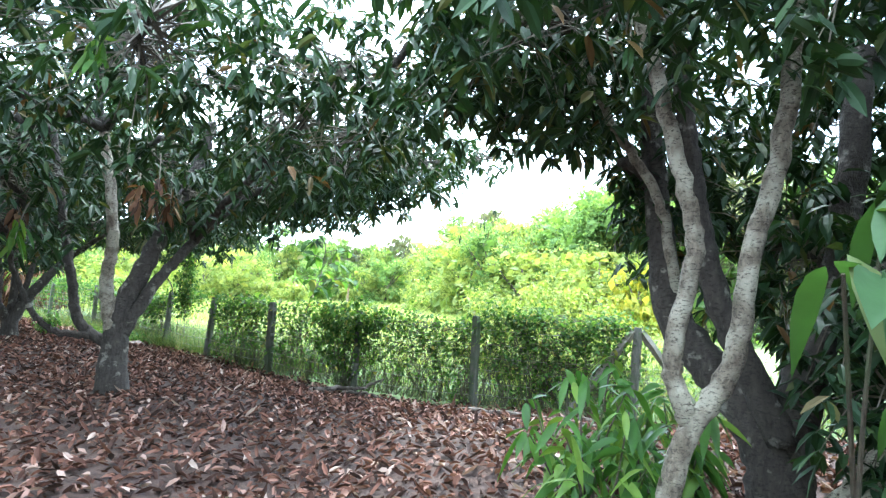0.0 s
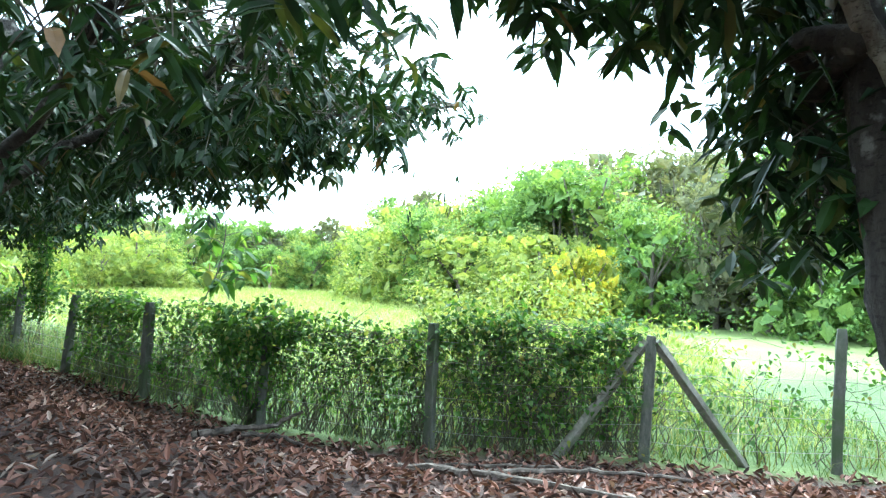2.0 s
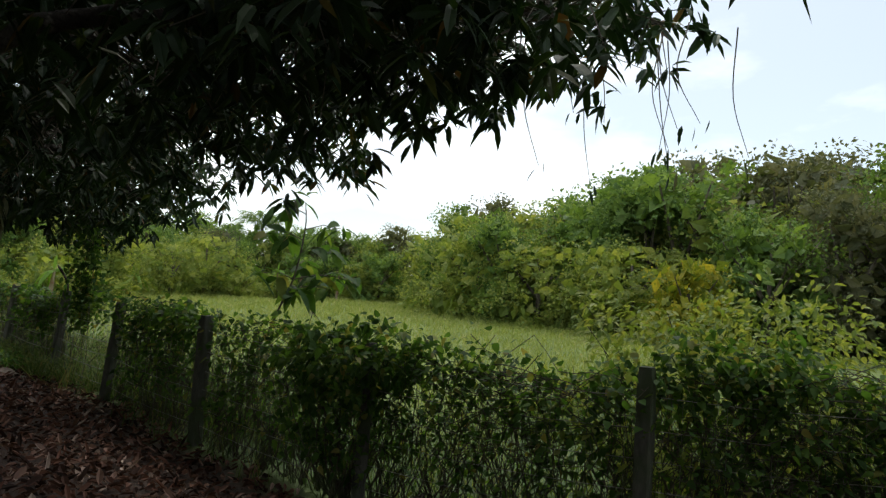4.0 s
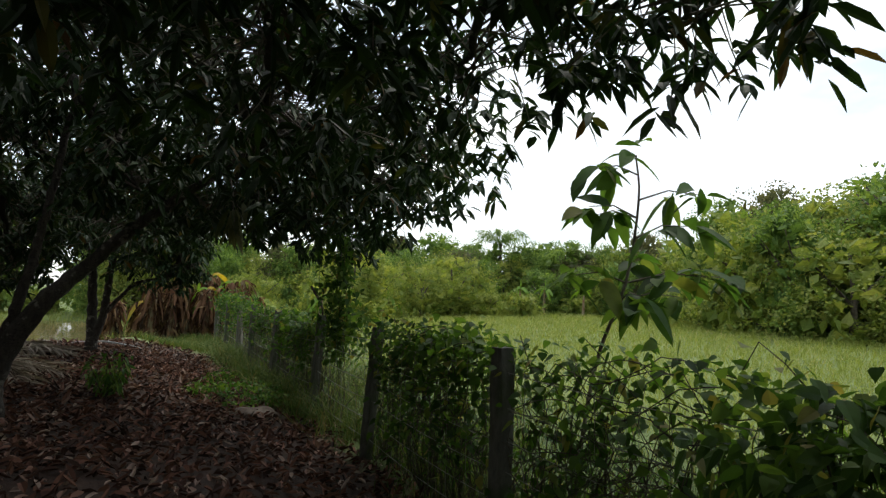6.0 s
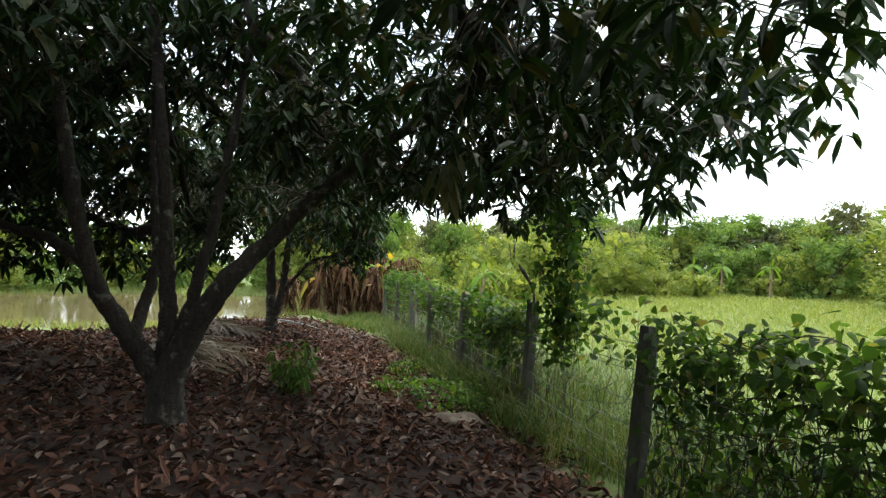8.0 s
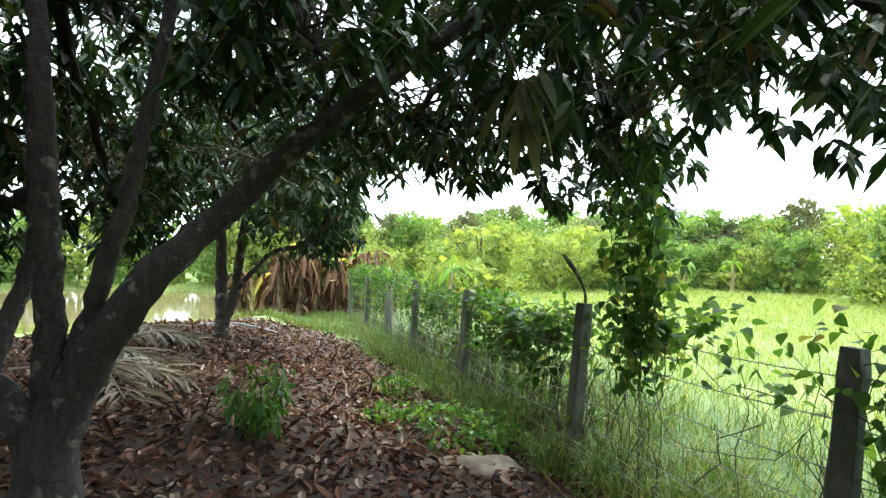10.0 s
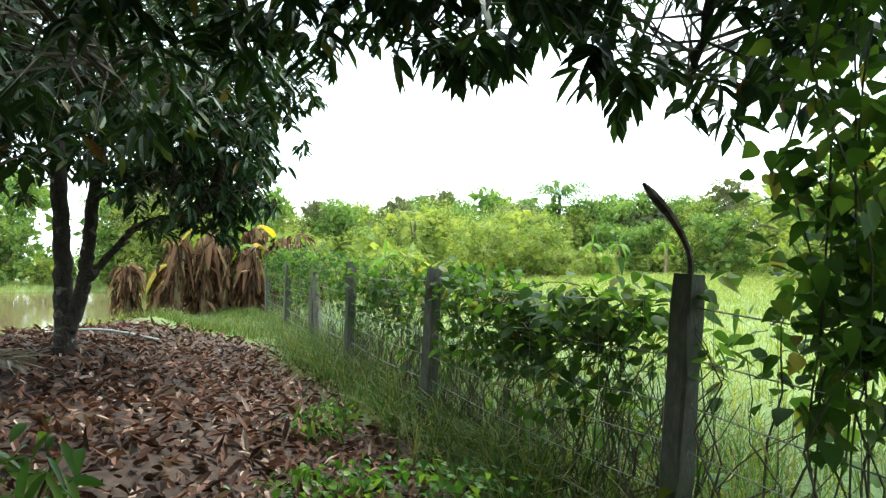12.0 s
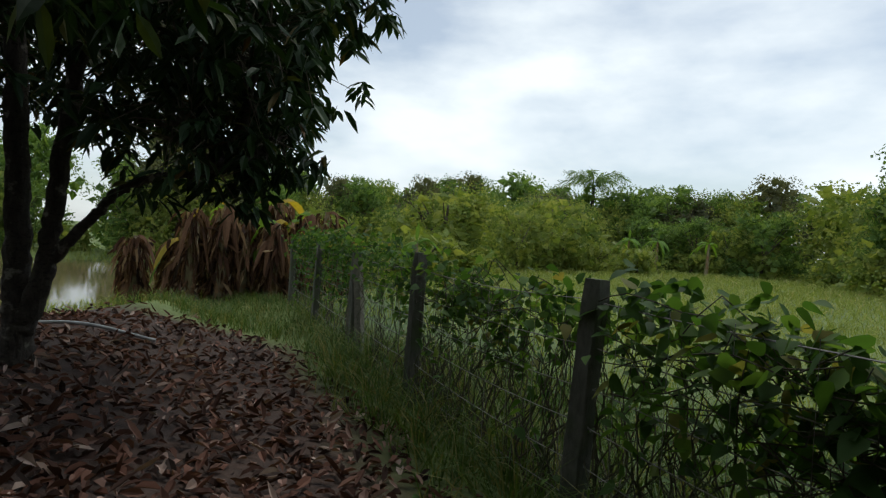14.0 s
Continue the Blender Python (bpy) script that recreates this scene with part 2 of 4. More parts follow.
# ---- mesh helpers ----
def mesh_object(name, verts, faces, material, parent=None, label="", smooth=False, kind=""):
    me = bpy.data.meshes.new(name)
    me.from_pydata(np.asarray(verts).tolist(), [], [f if isinstance(f, (list, tuple)) else f.tolist() for f in faces])
    me.materials.append(material)
    if smooth:
        me.polygons.foreach_set("use_smooth", np.ones(len(me.polygons), bool))
    ob = new(name, me)
    if parent is not None:
        ob.parent = parent
        ob.matrix_parent_inverse = parent.matrix_basis.inverted()
    return tagged(ob, label=label, kind=kind)


def thing(name, place, label, category, group="", kind=""):
    e = new(name)
    e.empty_display_size = 0.2
    e.matrix_basis = Matrix.Translation(place)
    return tagged(e, label, category, group, kind)


class Soup:
    """Collects vertices and faces of one part."""

    def __init__(self):
        self.v, self.f, self.n = [], [], 0

    def add(self, v, f):
        v = np.asarray(v, float)
        self.v.append(v)
        self.f.extend([[i + self.n for i in q] for q in f])
        self.n += len(v)

    def add_np(self, v, f):
        self.v.append(v)
        self.f.extend((f + self.n).tolist())
        self.n += len(v)

    def out(self, name, material, parent=None, label="", smooth=False, kind=""):
        return mesh_object(name, np.concatenate(self.v), self.f, material, parent, label, smooth, kind)


def tube(soup, pts, radii, sides=7, lump=0.0):
    pts = np.asarray(pts, float)
    radii = np.broadcast_to(np.asarray(radii, float), (len(pts),))
    tang = np.gradient(pts, axis=0)
    tang /= np.linalg.norm(tang, axis=1)[:, None] + 1e-9
    ref = np.array([0.3, 0.9, 0.2]) if abs(tang[0][2]) > 0.7 else np.array([0, 0, 1.0])
    u = np.cross(tang, ref)
    u /= np.linalg.norm(u, axis=1)[:, None] + 1e-9
    w = np.cross(tang, u)
    ang = np.linspace(0, 2 * np.pi, sides, endpoint=False)
    rr = radii[:, None] * (1 + lump * rng.normal(size=(len(pts), sides)))
    ring = pts[:, None] + rr[..., None] * (np.cos(ang)[None, :, None] * u[:, None] + np.sin(ang)[None, :, None] * w[:, None])
    f = [(i * sides + k, i * sides + (k + 1) % sides, (i + 1) * sides + (k + 1) % sides, (i + 1) * sides + k) for i in range(len(pts) - 1) for k in range(sides)]
    f.append(tuple(range(sides))[::-1])
    f.append(tuple((len(pts) - 1) * sides + k for k in range(sides)))
    soup.add(ring.reshape(-1, 3), f)


def curve(points, n=12, wobble=0.0):
    """A smooth line through the points."""
    p = np.asarray(points, float)
    p = np.vstack([2 * p[0] - p[1], p, 2 * p[-1] - p[-2]])
    out = []
    for i in range(1, len(p) - 2):
        m = max(2, n // (len(p) - 3))
        for k in range(m):
            t = k / m
            out.append(0.5 * (2 * p[i] + (p[i + 1] - p[i - 1]) * t + (2 * p[i - 1] - 5 * p[i] + 4 * p[i + 1] - p[i + 2]) * t * t + (3 * p[i] - p[i - 1] - 3 * p[i + 1] + p[i + 2]) * t ** 3))
    out.append(p[-2])
    out = np.array(out)
    if wobble:
        out[1:-1] += rng.normal(scale=wobble, size=out[1:-1].shape)
    return out


# blade: base, two rows of three, tip
BLADE_U = np.array([0, 0.3, 0.3, 0.3, 0.68, 0.68, 0.68, 1.0])
BLADE_S = np.array([0, -0.85, 0, 0.85, -0.9, 0, 0.9, 0]) * 0.5
BLADE_N = np.array([0, 0.5, 0, 0.5, 0.5, 0, 0.5, 0.0])
BLADE_F = np.array([(0, 2, 1), (0, 3, 2), (1, 2, 4), (2, 5, 4), (2, 3, 6), (2, 6, 5), (4, 5, 7), (5, 6, 7)])


def leaf_shape(rows):
    """rows: (place along the leaf, half width, lift of the rim). Gives u, side, lift and faces."""
    u, sd, n = [0.0], [0.0], [0.0]
    for a, w, lift in rows:
        u += [a, a, a]
        sd += [-w, 0.0, w]
        n += [lift, 0.0, lift]
    u.append(1.0), sd.append(0.0), n.append(0.0)
    f = [(0, 2, 1), (0, 3, 2)]
    for k in range(len(rows) - 1):
        a, b = 1 + 3 * k, 4 + 3 * k
        f += [(a, a + 1, b), (a + 1, b + 1, b), (a + 1, a + 2, b + 2), (a + 1, b + 2, b + 1)]
    a, t = 1 + 3 * (len(rows) - 1), 1 + 3 * len(rows)
    f += [(a, a + 1, t), (a + 1, a + 2, t)]
    return np.array(u), np.array(sd), np.array(n), np.array(f)


SHAPES = {"plain": (BLADE_U, BLADE_S, BLADE_N, BLADE_F),
          "heart": leaf_shape([(0.05, 0.36, 0.25), (0.28, 0.5, 0.35), (0.58, 0.36, 0.25), (0.82, 0.15, 0.1)]),
          "fine": leaf_shape([(0.08, 0.14, 0.2), (0.22, 0.38, 0.45), (0.42, 0.5, 0.55), (0.62, 0.47, 0.4), (0.8, 0.3, 0.3), (0.92, 0.12, 0.1)])}


def blades(o, d, length, width, droop=0.25, fold=0.25, heart=False, fine=False):
    """Vertices and faces of leaves that start at o and point along d."""
    n = len(o)
    d = d / (np.linalg.norm(d, axis=1)[:, None] + 1e-9)
    up = np.tile([0, 0, 1.0], (n, 1)) + rng.normal(scale=0.45, size=(n, 3))
    s = np.cross(d, up)
    s /= np.linalg.norm(s, axis=1)[:, None] + 1e-9
    nn = np.cross(s, d)
    length = np.broadcast_to(length, (n,))
    width = np.broadcast_to(width, (n,))
    droop = np.broadcast_to(droop, (n,))
    U, S, N, F = SHAPES["heart" if heart else "fine" if fine else "plain"]
    v = o[:, None] + d[:, None] * (U[None, :, None] * length[:, None, None]) + s[:, None] * (S[None, :, None] * width[:, None, None]) + nn[:, None] * (N[None, :, None] * width[:, None, None] * fold)
    v[..., 2] -= (U ** 2)[None] * (droop * length)[:, None]
    f = (F[None] + len(U) * np.arange(n)[:, None, None]).reshape(-1, 3)
    return v.reshape(-1, 3), f


def diamonds(o, d, length, width):
    """Small folded leaves of four corners, for foliage far away."""
    n = len(o)
    d = d / np.linalg.norm(d, axis=1)[:, None]
    sd = np.cross(d, unit(n))
    sd /= np.linalg.norm(sd, axis=1)[:, None] + 1e-9
    up = np.cross(sd, d)
    m = o + d * (length * 0.45)[:, None]
    v = np.stack([o, m - sd * (width * 0.5)[:, None] + up * (width * 0.15)[:, None], o + d * length[:, None], m + sd * (width * 0.5)[:, None] + up * (width * 0.15)[:, None]], 1)
    f = (np.array([(0, 2, 1), (0, 3, 2)])[None] + 4 * np.arange(n)[:, None, None]).reshape(-1, 3)
    return v.reshape(-1, 3), f


def slivers(o, d, length, width, bend=0.3):
    """Grass: three-sided blades of two segments."""
    n = len(o)
    d = d / np.linalg.norm(d, axis=1)[:, None]
    a = rng.uniform(0, 2 * np.pi, n)
    s = np.stack([np.cos(a), np.sin(a), 0 * a], 1)
    length = np.broadcast_to(length, (n,))[:, None]
    width = np.broadcast_to(width, (n,))[:, None]
    lean = np.stack([d[:, 0], d[:, 1], 0 * a], 1)
    lean = lean / (np.linalg.norm(lean, axis=1)[:, None] + 1e-6)
    mid = o + d * length * 0.55
    tip = o + d * length + lean * length * bend - np.array([0, 0, 1.0]) * length * bend * 0.5
    v = np.stack([o - s * width * 0.5, o + s * width * 0.5, mid - s * width * 0.4, mid + s * width * 0.4, tip], 1)
    f = (np.array([(0, 1, 3), (0, 3, 2), (2, 3, 4)])[None] + 5 * np.arange(n)[:, None, None]).reshape(-1, 3)
    return v.reshape(-1, 3), f


def unit(n):
    v = rng.normal(size=(n, 3))
    return v / np.linalg.norm(v, axis=1)[:, None]


def whorls(c, k=9, length=0.2, width=0.05, spread=0.9, down=0.55, droop=0.3, fine=False):
    """Mango-like rosettes of k drooping leaves round each twig end."""
    n = len(c)
    o = np.repeat(c, k, 0) + rng.normal(scale=0.03, size=(n * k, 3))
    a = rng.uniform(0, 2 * np.pi, n * k)
    d = np.stack([np.cos(a) * spread, np.sin(a) * spread, rng.normal(-down, 0.4, n * k)], 1)
    L = length * rng.uniform(0.6, 1.15, n * k)
    return blades(o, d, L, width * rng.uniform(0.75, 1.2, n * k), droop * rng.uniform(0.4, 1.6, n * k), 0.3, False, fine)


PATH_XY = np.array([(r[1], r[2], r[3]) for r in ROWS])
PATH_FINE = np.concatenate([a + (b - a) * np.linspace(0, 1, 8, endpoint=False)[:, None] for a, b in zip(PATH_XY, PATH_XY[1:])])


def clear_of_path(p, r=0.75, above=0.75):
    """Keeps foliage out of the walkway."""
    d = np.min(np.hypot(p[:, None, 0] - PATH_FINE[None, :, 0], p[:, None, 1] - PATH_FINE[None, :, 1]) + 10 * ((p[:, None, 2] - PATH_FINE[None, :, 2]) > above), axis=1)
    return d > r


# ---- ground ----
gx = np.unique(np.concatenate([np.linspace(-400, -60, 14), np.linspace(-60, -16, 45), np.linspace(-16, 12, 113), np.linspace(12, 60, 40), np.linspace(60, 400, 14)]))
gy = np.unique(np.concatenate([np.linspace(-300, -40, 10), np.linspace(-40, -4, 25), np.linspace(-4, 26, 121), np.linspace(26, 80, 45), np.linspace(80, 500, 14)]))
GX, GY = np.meshgrid(gx, gy)
gp = np.stack([GX.ravel(), GY.ravel()], 1)
gz = height(gp)
nx = len(gx)
gf = [(j * nx + i, j * nx + i + 1, (j + 1) * nx + i + 1, (j + 1) * nx + i) for j in range(len(gy) - 1) for i in range(nx - 1)]
GROUND, n_, l_, b_ = node_mat("ground_soil_and_grass")
co_ = n_.new("ShaderNodeTexCoord")
big_, small_ = n_.new("ShaderNodeTexNoise"), n_.new("ShaderNodeTexNoise")
big_.inputs["Scale"].default_value, big_.inputs["Detail"].default_value = 0.35, 6.0
small_.inputs["Scale"].default_value, small_.inputs["Detail"].default_value, small_.inputs["Roughness"].default_value = 9.0, 8.0, 0.7
l_.new(co_.outputs["Object"], big_.inputs["Vector"])
l_.new(co_.outputs["Object"], small_.inputs["Vector"])
soil_ = ramp(n_, [(0.3, (0.022, 0.013, 0.01)), (0.55, (0.06, 0.034, 0.024)), (0.75, (0.11, 0.068, 0.05))])
grass_ = ramp(n_, [(0.3, (0.08, 0.118, 0.03)), (0.55, (0.15, 0.195, 0.052)), (0.75, (0.225, 0.245, 0.085))])
l_.new(small_.outputs["Fac"], soil_.inputs["Fac"])
add_ = n_.new("ShaderNodeMath")
add_.operation = "MULTIPLY_ADD"
add_.inputs[1].default_value, add_.inputs[2].default_value = 0.6, 0.2
l_.new(big_.outputs["Fac"], add_.inputs[0])
av_ = n_.new("ShaderNodeMath")
av_.operation = "MULTIPLY_ADD"
av_.inputs[1].default_value = 0.45
l_.new(small_.outputs["Fac"], av_.inputs[0])
l_.new(add_.outputs[0], av_.inputs[2])
off_ = n_.new("ShaderNodeMath")
off_.operation = "SUBTRACT"
off_.inputs[1].default_value = 0.22
l_.new(av_.outputs[0], off_.inputs[0])
l_.new(off_.outputs[0], grass_.inputs["Fac"])
mask_ = n_.new("ShaderNodeAttribute")
mask_.attribute_name = "turf"
gm_ = n_.new("ShaderNodeMixRGB")
l_.new(mask_.outputs["Fac"], gm_.inputs["Fac"])
l_.new(soil_.outputs["Color"], gm_.inputs["Color1"])
l_.new(grass_.outputs["Color"], gm_.inputs["Color2"])
lush_ = ramp(n_, [(0.3, (0.028, 0.05, 0.013)), (0.55, (0.062, 0.10, 0.024)), (0.75, (0.12, 0.135, 0.05))])
l_.new(small_.outputs["Fac"], lush_.inputs["Fac"])
lmask_ = n_.new("ShaderNodeAttribute")
lmask_.attribute_name = "lush"
lm_ = n_.new("ShaderNodeMixRGB")
l_.new(lmask_.outputs["Fac"], lm_.inputs["Fac"])
l_.new(gm_.outputs["Color"], lm_.inputs["Color1"])
l_.new(lush_.outputs["Color"], lm_.inputs["Color2"])
l_.new(lm_.outputs["Color"], b_.inputs["Base Color"])
b_.inputs["Roughness"].default_value = 0.95
gb_ = n_.new("ShaderNodeBump")
gb_.inputs["Strength"].default_value, gb_.inputs["Distance"].default_value = 0.8, 0.04
l_.new(small_.outputs["Fac"], gb_.inputs["Height"])
l_.new(gb_.outputs["Normal"], b_.inputs["Normal"])
ground = mesh_object("ground", np.column_stack([gp, gz]), gf, GROUND, None, "leaf-strewn orchard soil giving way to green grassland", True, "structure")


def litter_zone(p):
    """1 where fallen leaves lie, 0 on turf."""
    s = fence_dist(p)
    x, y = np.atleast_2d(p).T
    edge = 0.25 * np.sin(1.7 * x + y) + 0.15 * np.sin(3.1 * y)
    near = step(s + edge * 0.6, -0.15 + 0.35 * step(y, 13, 16), 0.3 + 0.42 * step(y, 13, 16))
    west = np.maximum(step(x, -15, -12), step(x, -32, -28) * (1 - step(y + edge, 12.5, 15.0)))
    return near * (1 - step(y + 0.25 * (x + 9) + edge, 19.9, 21.0)) * west


attr = ground.data.attributes.new("turf", "FLOAT", "POINT")
attr.data.foreach_set("value", (1 - litter_zone(gp)).astype(np.float32))


def lush_zone(p):
    """1 in the strip of rank weeds behind the fence."""
    sd = fence_dist(p)
    x, y = np.atleast_2d(p).T
    out = -sd + 0.5 * np.sin(1.3 * x) * np.sin(1.1 * y) + 0.3 * np.sin(2.9 * x + 0.8 * y)
    return step(-sd, -0.3, 0.2) * (1 - step(out - 4.5 * step(x, 1.5, 4.5), 1.6, 4.6)) * (1 - litter_zone(p))


attr = ground.data.attributes.new("lush", "FLOAT", "POINT")
attr.data.foreach_set("value", lush_zone(gp).astype(np.float32))

pond = mesh_object("pond", [(POND[0] + (POND_R + 2.2) * math.cos(a), POND[1] + (POND_R + 2.2) * math.sin(a), WATER_Z) for a in np.linspace(0, 2 * np.pi, 48, endpoint=False)], [list(range(48))], WATER, None, "still muddy pond water reflecting the sky", False, "structure")

# ---- fallen leaves ----
n = 118000
p = np.column_stack([rng.uniform(-13, 6.5, n), rng.uniform(-1.5, 21, n)])
dpath = np.min(np.hypot(p[:, None, 0] - PATH_XY[None, :, 0], p[:, None, 1] - PATH_XY[None, :, 1]), axis=1)
keep = (rng.random(n) < litter_zone(p)) & (rng.random(n) < np.clip(1.5 - dpath / 7, 0.25, 1))
p = p[keep]
n = len(p)
o = np.column_stack([p, height(p) + rng.uniform(0.004, 0.045, n)])
a = rng.uniform(0, 2 * np.pi, n)
d = np.stack([np.cos(a), np.sin(a), rng.normal(0.06, 0.24, n)], 1)
v, f = blades(o, d, rng.uniform(0.055, 0.135, n), rng.uniform(0.024, 0.056, n), rng.normal(0.1, 0.4, n), 0.8)
tagged(mesh_object("fallen_leaves", v, f, LITTER), "dry brown and pinkish fallen mango leaves on soil", "leaf litter", kind="stuff")

# ---- fence ----
fence = thing("fence", (*POSTS[4], GROUND_AT_FENCE), "barbed-wire fence on weathered square concrete posts, overgrown with vines", "fence")
LEANS = [(0.02, 0.01), (0.05, 0.0), (0.06, 0.01), (0.0, 0.0), (0.02, 0.02), (0.01, 0.0), (0.09, 0.02), (0.09, 0.0), (0.07, 0.02), (0.04, 0.0), (0.0, 0.0), (0.05, 0.0), (0.0, 0.0)]
TOPS = [1.08, 1.20, 1.02, 1.05, 1.0, 1.01, 0.98, 1.0, 0.97, 1.0, 0.90, 0.95, 0.95]


def square_post(name, a, b, half, material, parent, turn):
    """A square post with chipped, bevelled top edges."""
    bm = bmesh.new()
    bmesh.ops.create_cube(bm, size=1.0)
    bmesh.ops.subdivide_edges(bm, edges=[e for e in bm.edges if abs(e.verts[0].co.z - e.verts[1].co.z) > 0.5], cuts=6)
    bmesh.ops.bevel(bm, geom=[e for e in bm.edges if e.calc_face_angle(0) > 0.5], offset=0.09, segments=1, affect="EDGES")
    a, b = Vector(a), Vector(b)
    q = (b - a).to_track_quat("Z", "Y").to_matrix().to_4x4() @ Matrix.Rotation(turn, 4, "Z")
    L = (b - a).length
    for vert in bm.verts:
        jit = Vector((random.gauss(0, 0.03), random.gauss(0, 0.03), 0))
        co = vert.co + jit
        vert.co = Matrix.Translation(a) @ q @ Vector((co.x * 2 * half, co.y * 2 * half, (co.z + 0.5) * L))
    me = bpy.data.meshes.new(name)
    bm.to_mesh(me)
    bm.free()
    me.materials.append(material)
    ob = new(name, me)
    ob.parent = parent
    ob.matrix_parent_inverse = parent.matrix_basis.inverted()
    return ob


def post_point(i, z):
    x, y = POSTS[i]
    k = (z - GROUND_AT_FENCE) / (TOPS[i] - GROUND_AT_FENCE)
    return np.array([x + LEANS[i][0] * (k - 0.9), y + LEANS[i][1] * (k - 0.9), z])


for i, (x, y) in enumerate(POSTS):
    square_post("post", post_point(i, h1(x, y) - 0.15), post_point(i, TOPS[i]), 0.052 + 0.006 * (i in (2, 5)), POST, fence, 0.75)
for i, (dx, dy) in ((2, (1.0, -0.36)), (2, (-1.0, 0.28)), (10, (0.62, -0.75)), (10, (-0.35, 0.5))):
    x, y = POSTS[i]
    reach = 1.02 if i == 2 else 0.42
    square_post("brace", (x + dx * reach, y + dy * reach, h1(x + dx, y + dy) - 0.1), (x + dx * 0.05, y + dy * 0.05, TOPS[i] - 0.06), 0.045, BRACE, fence, 0.75)
STRANDS = [-0.12, 0.06, 0.25, 0.44, 0.64, 0.86]
for z in STRANDS:
    s = Soup()
    for i in range(len(POSTS) - 1):
        a, b = post_point(i, z + rng.normal(0, 0.012)), post_point(i + 1, z)
        line = np.array([a + (b - a) * t - np.array([0, 0, 0.035 * 4 * t * (1 - t)]) for t in np.linspace(0, 1, 7)])
        tube(s, line, 0.0032, 4)
        for t in np.arange(0.04, 1, 0.055):
            c = a + (b - a) * t - np.array([0, 0, 0.035 * 4 * t * (1 - t)])
            e = unit(1)[0] * 0.02
            tube(s, [c - e, c + e], 0.0017, 3)
    s.out("wire", WIRE, fence, "rusty barbed wire strand")
s = Soup()
for i in range(len(POSTS) - 1):
    for t in np.arange(0.06, 1, 0.12):
        a = post_point(i, -0.2) * (1 - t) + post_point(i + 1, -0.2) * t
        tube(s, [a, a + np.array([0, 0, 1.08])], 0.0016, 3)
s.out("mesh_wire", WIRE, fence, "thin vertical stay wires")


# ---- vines on the fence ----
def vine_span(i, leaves, stems, top, fringe, label, low=-0.3, size=1.0):
    a, b = np.array(POSTS[i]), np.array(POSTS[i + 1])
    mid = (a + b) / 2
    t = thing("fence_vine", (*mid, h1(*mid)), label, "vine", "vines on the fence")
    along = (b - a) / np.linalg.norm(b - a)
    side = np.array([-along[1], along[0]])
    L = np.linalg.norm(b - a)
    s = Soup()
    for k in range(stems):
        u = rng.uniform(0, L)
        z0 = low
        pts = []
        drift = rng.normal(0, 0.12)
        hi = rng.uniform(0.5, 1.0) * (top - low) + low
        for j in range(7):
            q = a + along * (u + drift * j * 0.4 + rng.normal(0, 0.05)) + side * (rng.normal(-0.04, 0.04))
            pts.append((*q, z0 + (hi - z0) * j / 6))
        tube(s, curve(pts, 12), np.linspace(rng.uniform(0.003, 0.008), 0.0018, 13)[:len(curve(pts, 12))], 4)
    for k in range(max(2, stems // 5)):
        u0 = rng.uniform(0, L * 0.6)
        z = rng.uniform(0.3, top)
        pts = [(*(a + along * (u0 + j * 0.22) + side * rng.normal(0, 0.06)), z + rng.normal(0, 0.08)) for j in range(6)]
        tube(s, curve(pts, 12), 0.003, 4)
    s.out("stem_tangle", VINE_STEM, t, "thin brown twining stems", kind="stuff")
    # leaves gather in tufts
    m = leaves // 9
    cu = rng.uniform(-0.1, L + 0.1, m)
    edge = top + fringe * (np.sin(cu * 3.1 + i) * 0.5 + np.sin(cu * 7.7 + 2 * i) * 0.3)
    cz = low + 0.1 + (edge - low - 0.1) * (rng.beta(3.2, 0.8, m) if i > 5 else rng.beta(1.6, 0.9, m))
    cx = rng.normal(-0.09, 0.07, m)
    free = (cu > 0.17) & (cu < L - 0.17) | (rng.random(m) < 0.25)
    cu, cx, cz = cu[free], cx[free], cz[free]
    m = len(cu)
    c = np.column_stack([a[0] + along[0] * cu + side[0] * cx, a[1] + along[1] * cu + side[1] * cx, cz])
    o = np.repeat(c, 9, 0) + rng.normal(scale=(0.08, 0.08, 0.07), size=(m * 9, 3))
    d = rng.normal(size=(m * 9, 3)) * (1, 1, 0.5) - np.array([0, 0, 0.45])
    v, f = blades(o, d, size * rng.uniform(0.04, 0.085, m * 9), size * rng.uniform(0.03, 0.065, m * 9), 0.2, 0.2, True)
    mesh_object("foliage", v, f, VINE, t, "heart-shaped green vine leaves", True, "stuff")


vine_span(0, 420, 16, 0.95, 0.05, "sparse green vine on barbed wire")
vine_span(1, 520, 30, 0.95, 0.12, "sparse green vine threading barbed wire")
vine_span(2, 6800, 260, 1.14, 0.2, "dense dark vine thicket smothering the fence")
vine_span(3, 3000, 200, 1.02, 0.06, "dense vine mat with tangled dry stems on the fence", size=1.0)
vine_span(4, 2500, 170, 1.02, 0.08, "leafy green vine curtain hanging on the fence", size=1.05)
vine_span(5, 2700, 150, 1.04, 0.12, "leafy green vine curtain with tangled stems on the fence", size=1.15)
vine_span(6, 300, 14, 1.05, 0.16, "loose green vine climbing the fence wires", size=1.2)
vine_span(7, 1750, 170, 0.86, 0.13, "green vine over many dry stalks on the fence", size=1.35)
vine_span(8, 1150, 110, 0.86, 0.12, "light green vine on the fence wires", size=1.15)
vine_span(9, 950, 40, 1.0, 0.15, "light green vine on the fence wires")
vine_span(10, 1500, 26, 1.05, 0.2, "thick pale green creeper over the fence", size=1.1)
vine_span(11, 1500, 26, 1.05, 0.2, "thick pale green creeper over the fence", size=1.1)


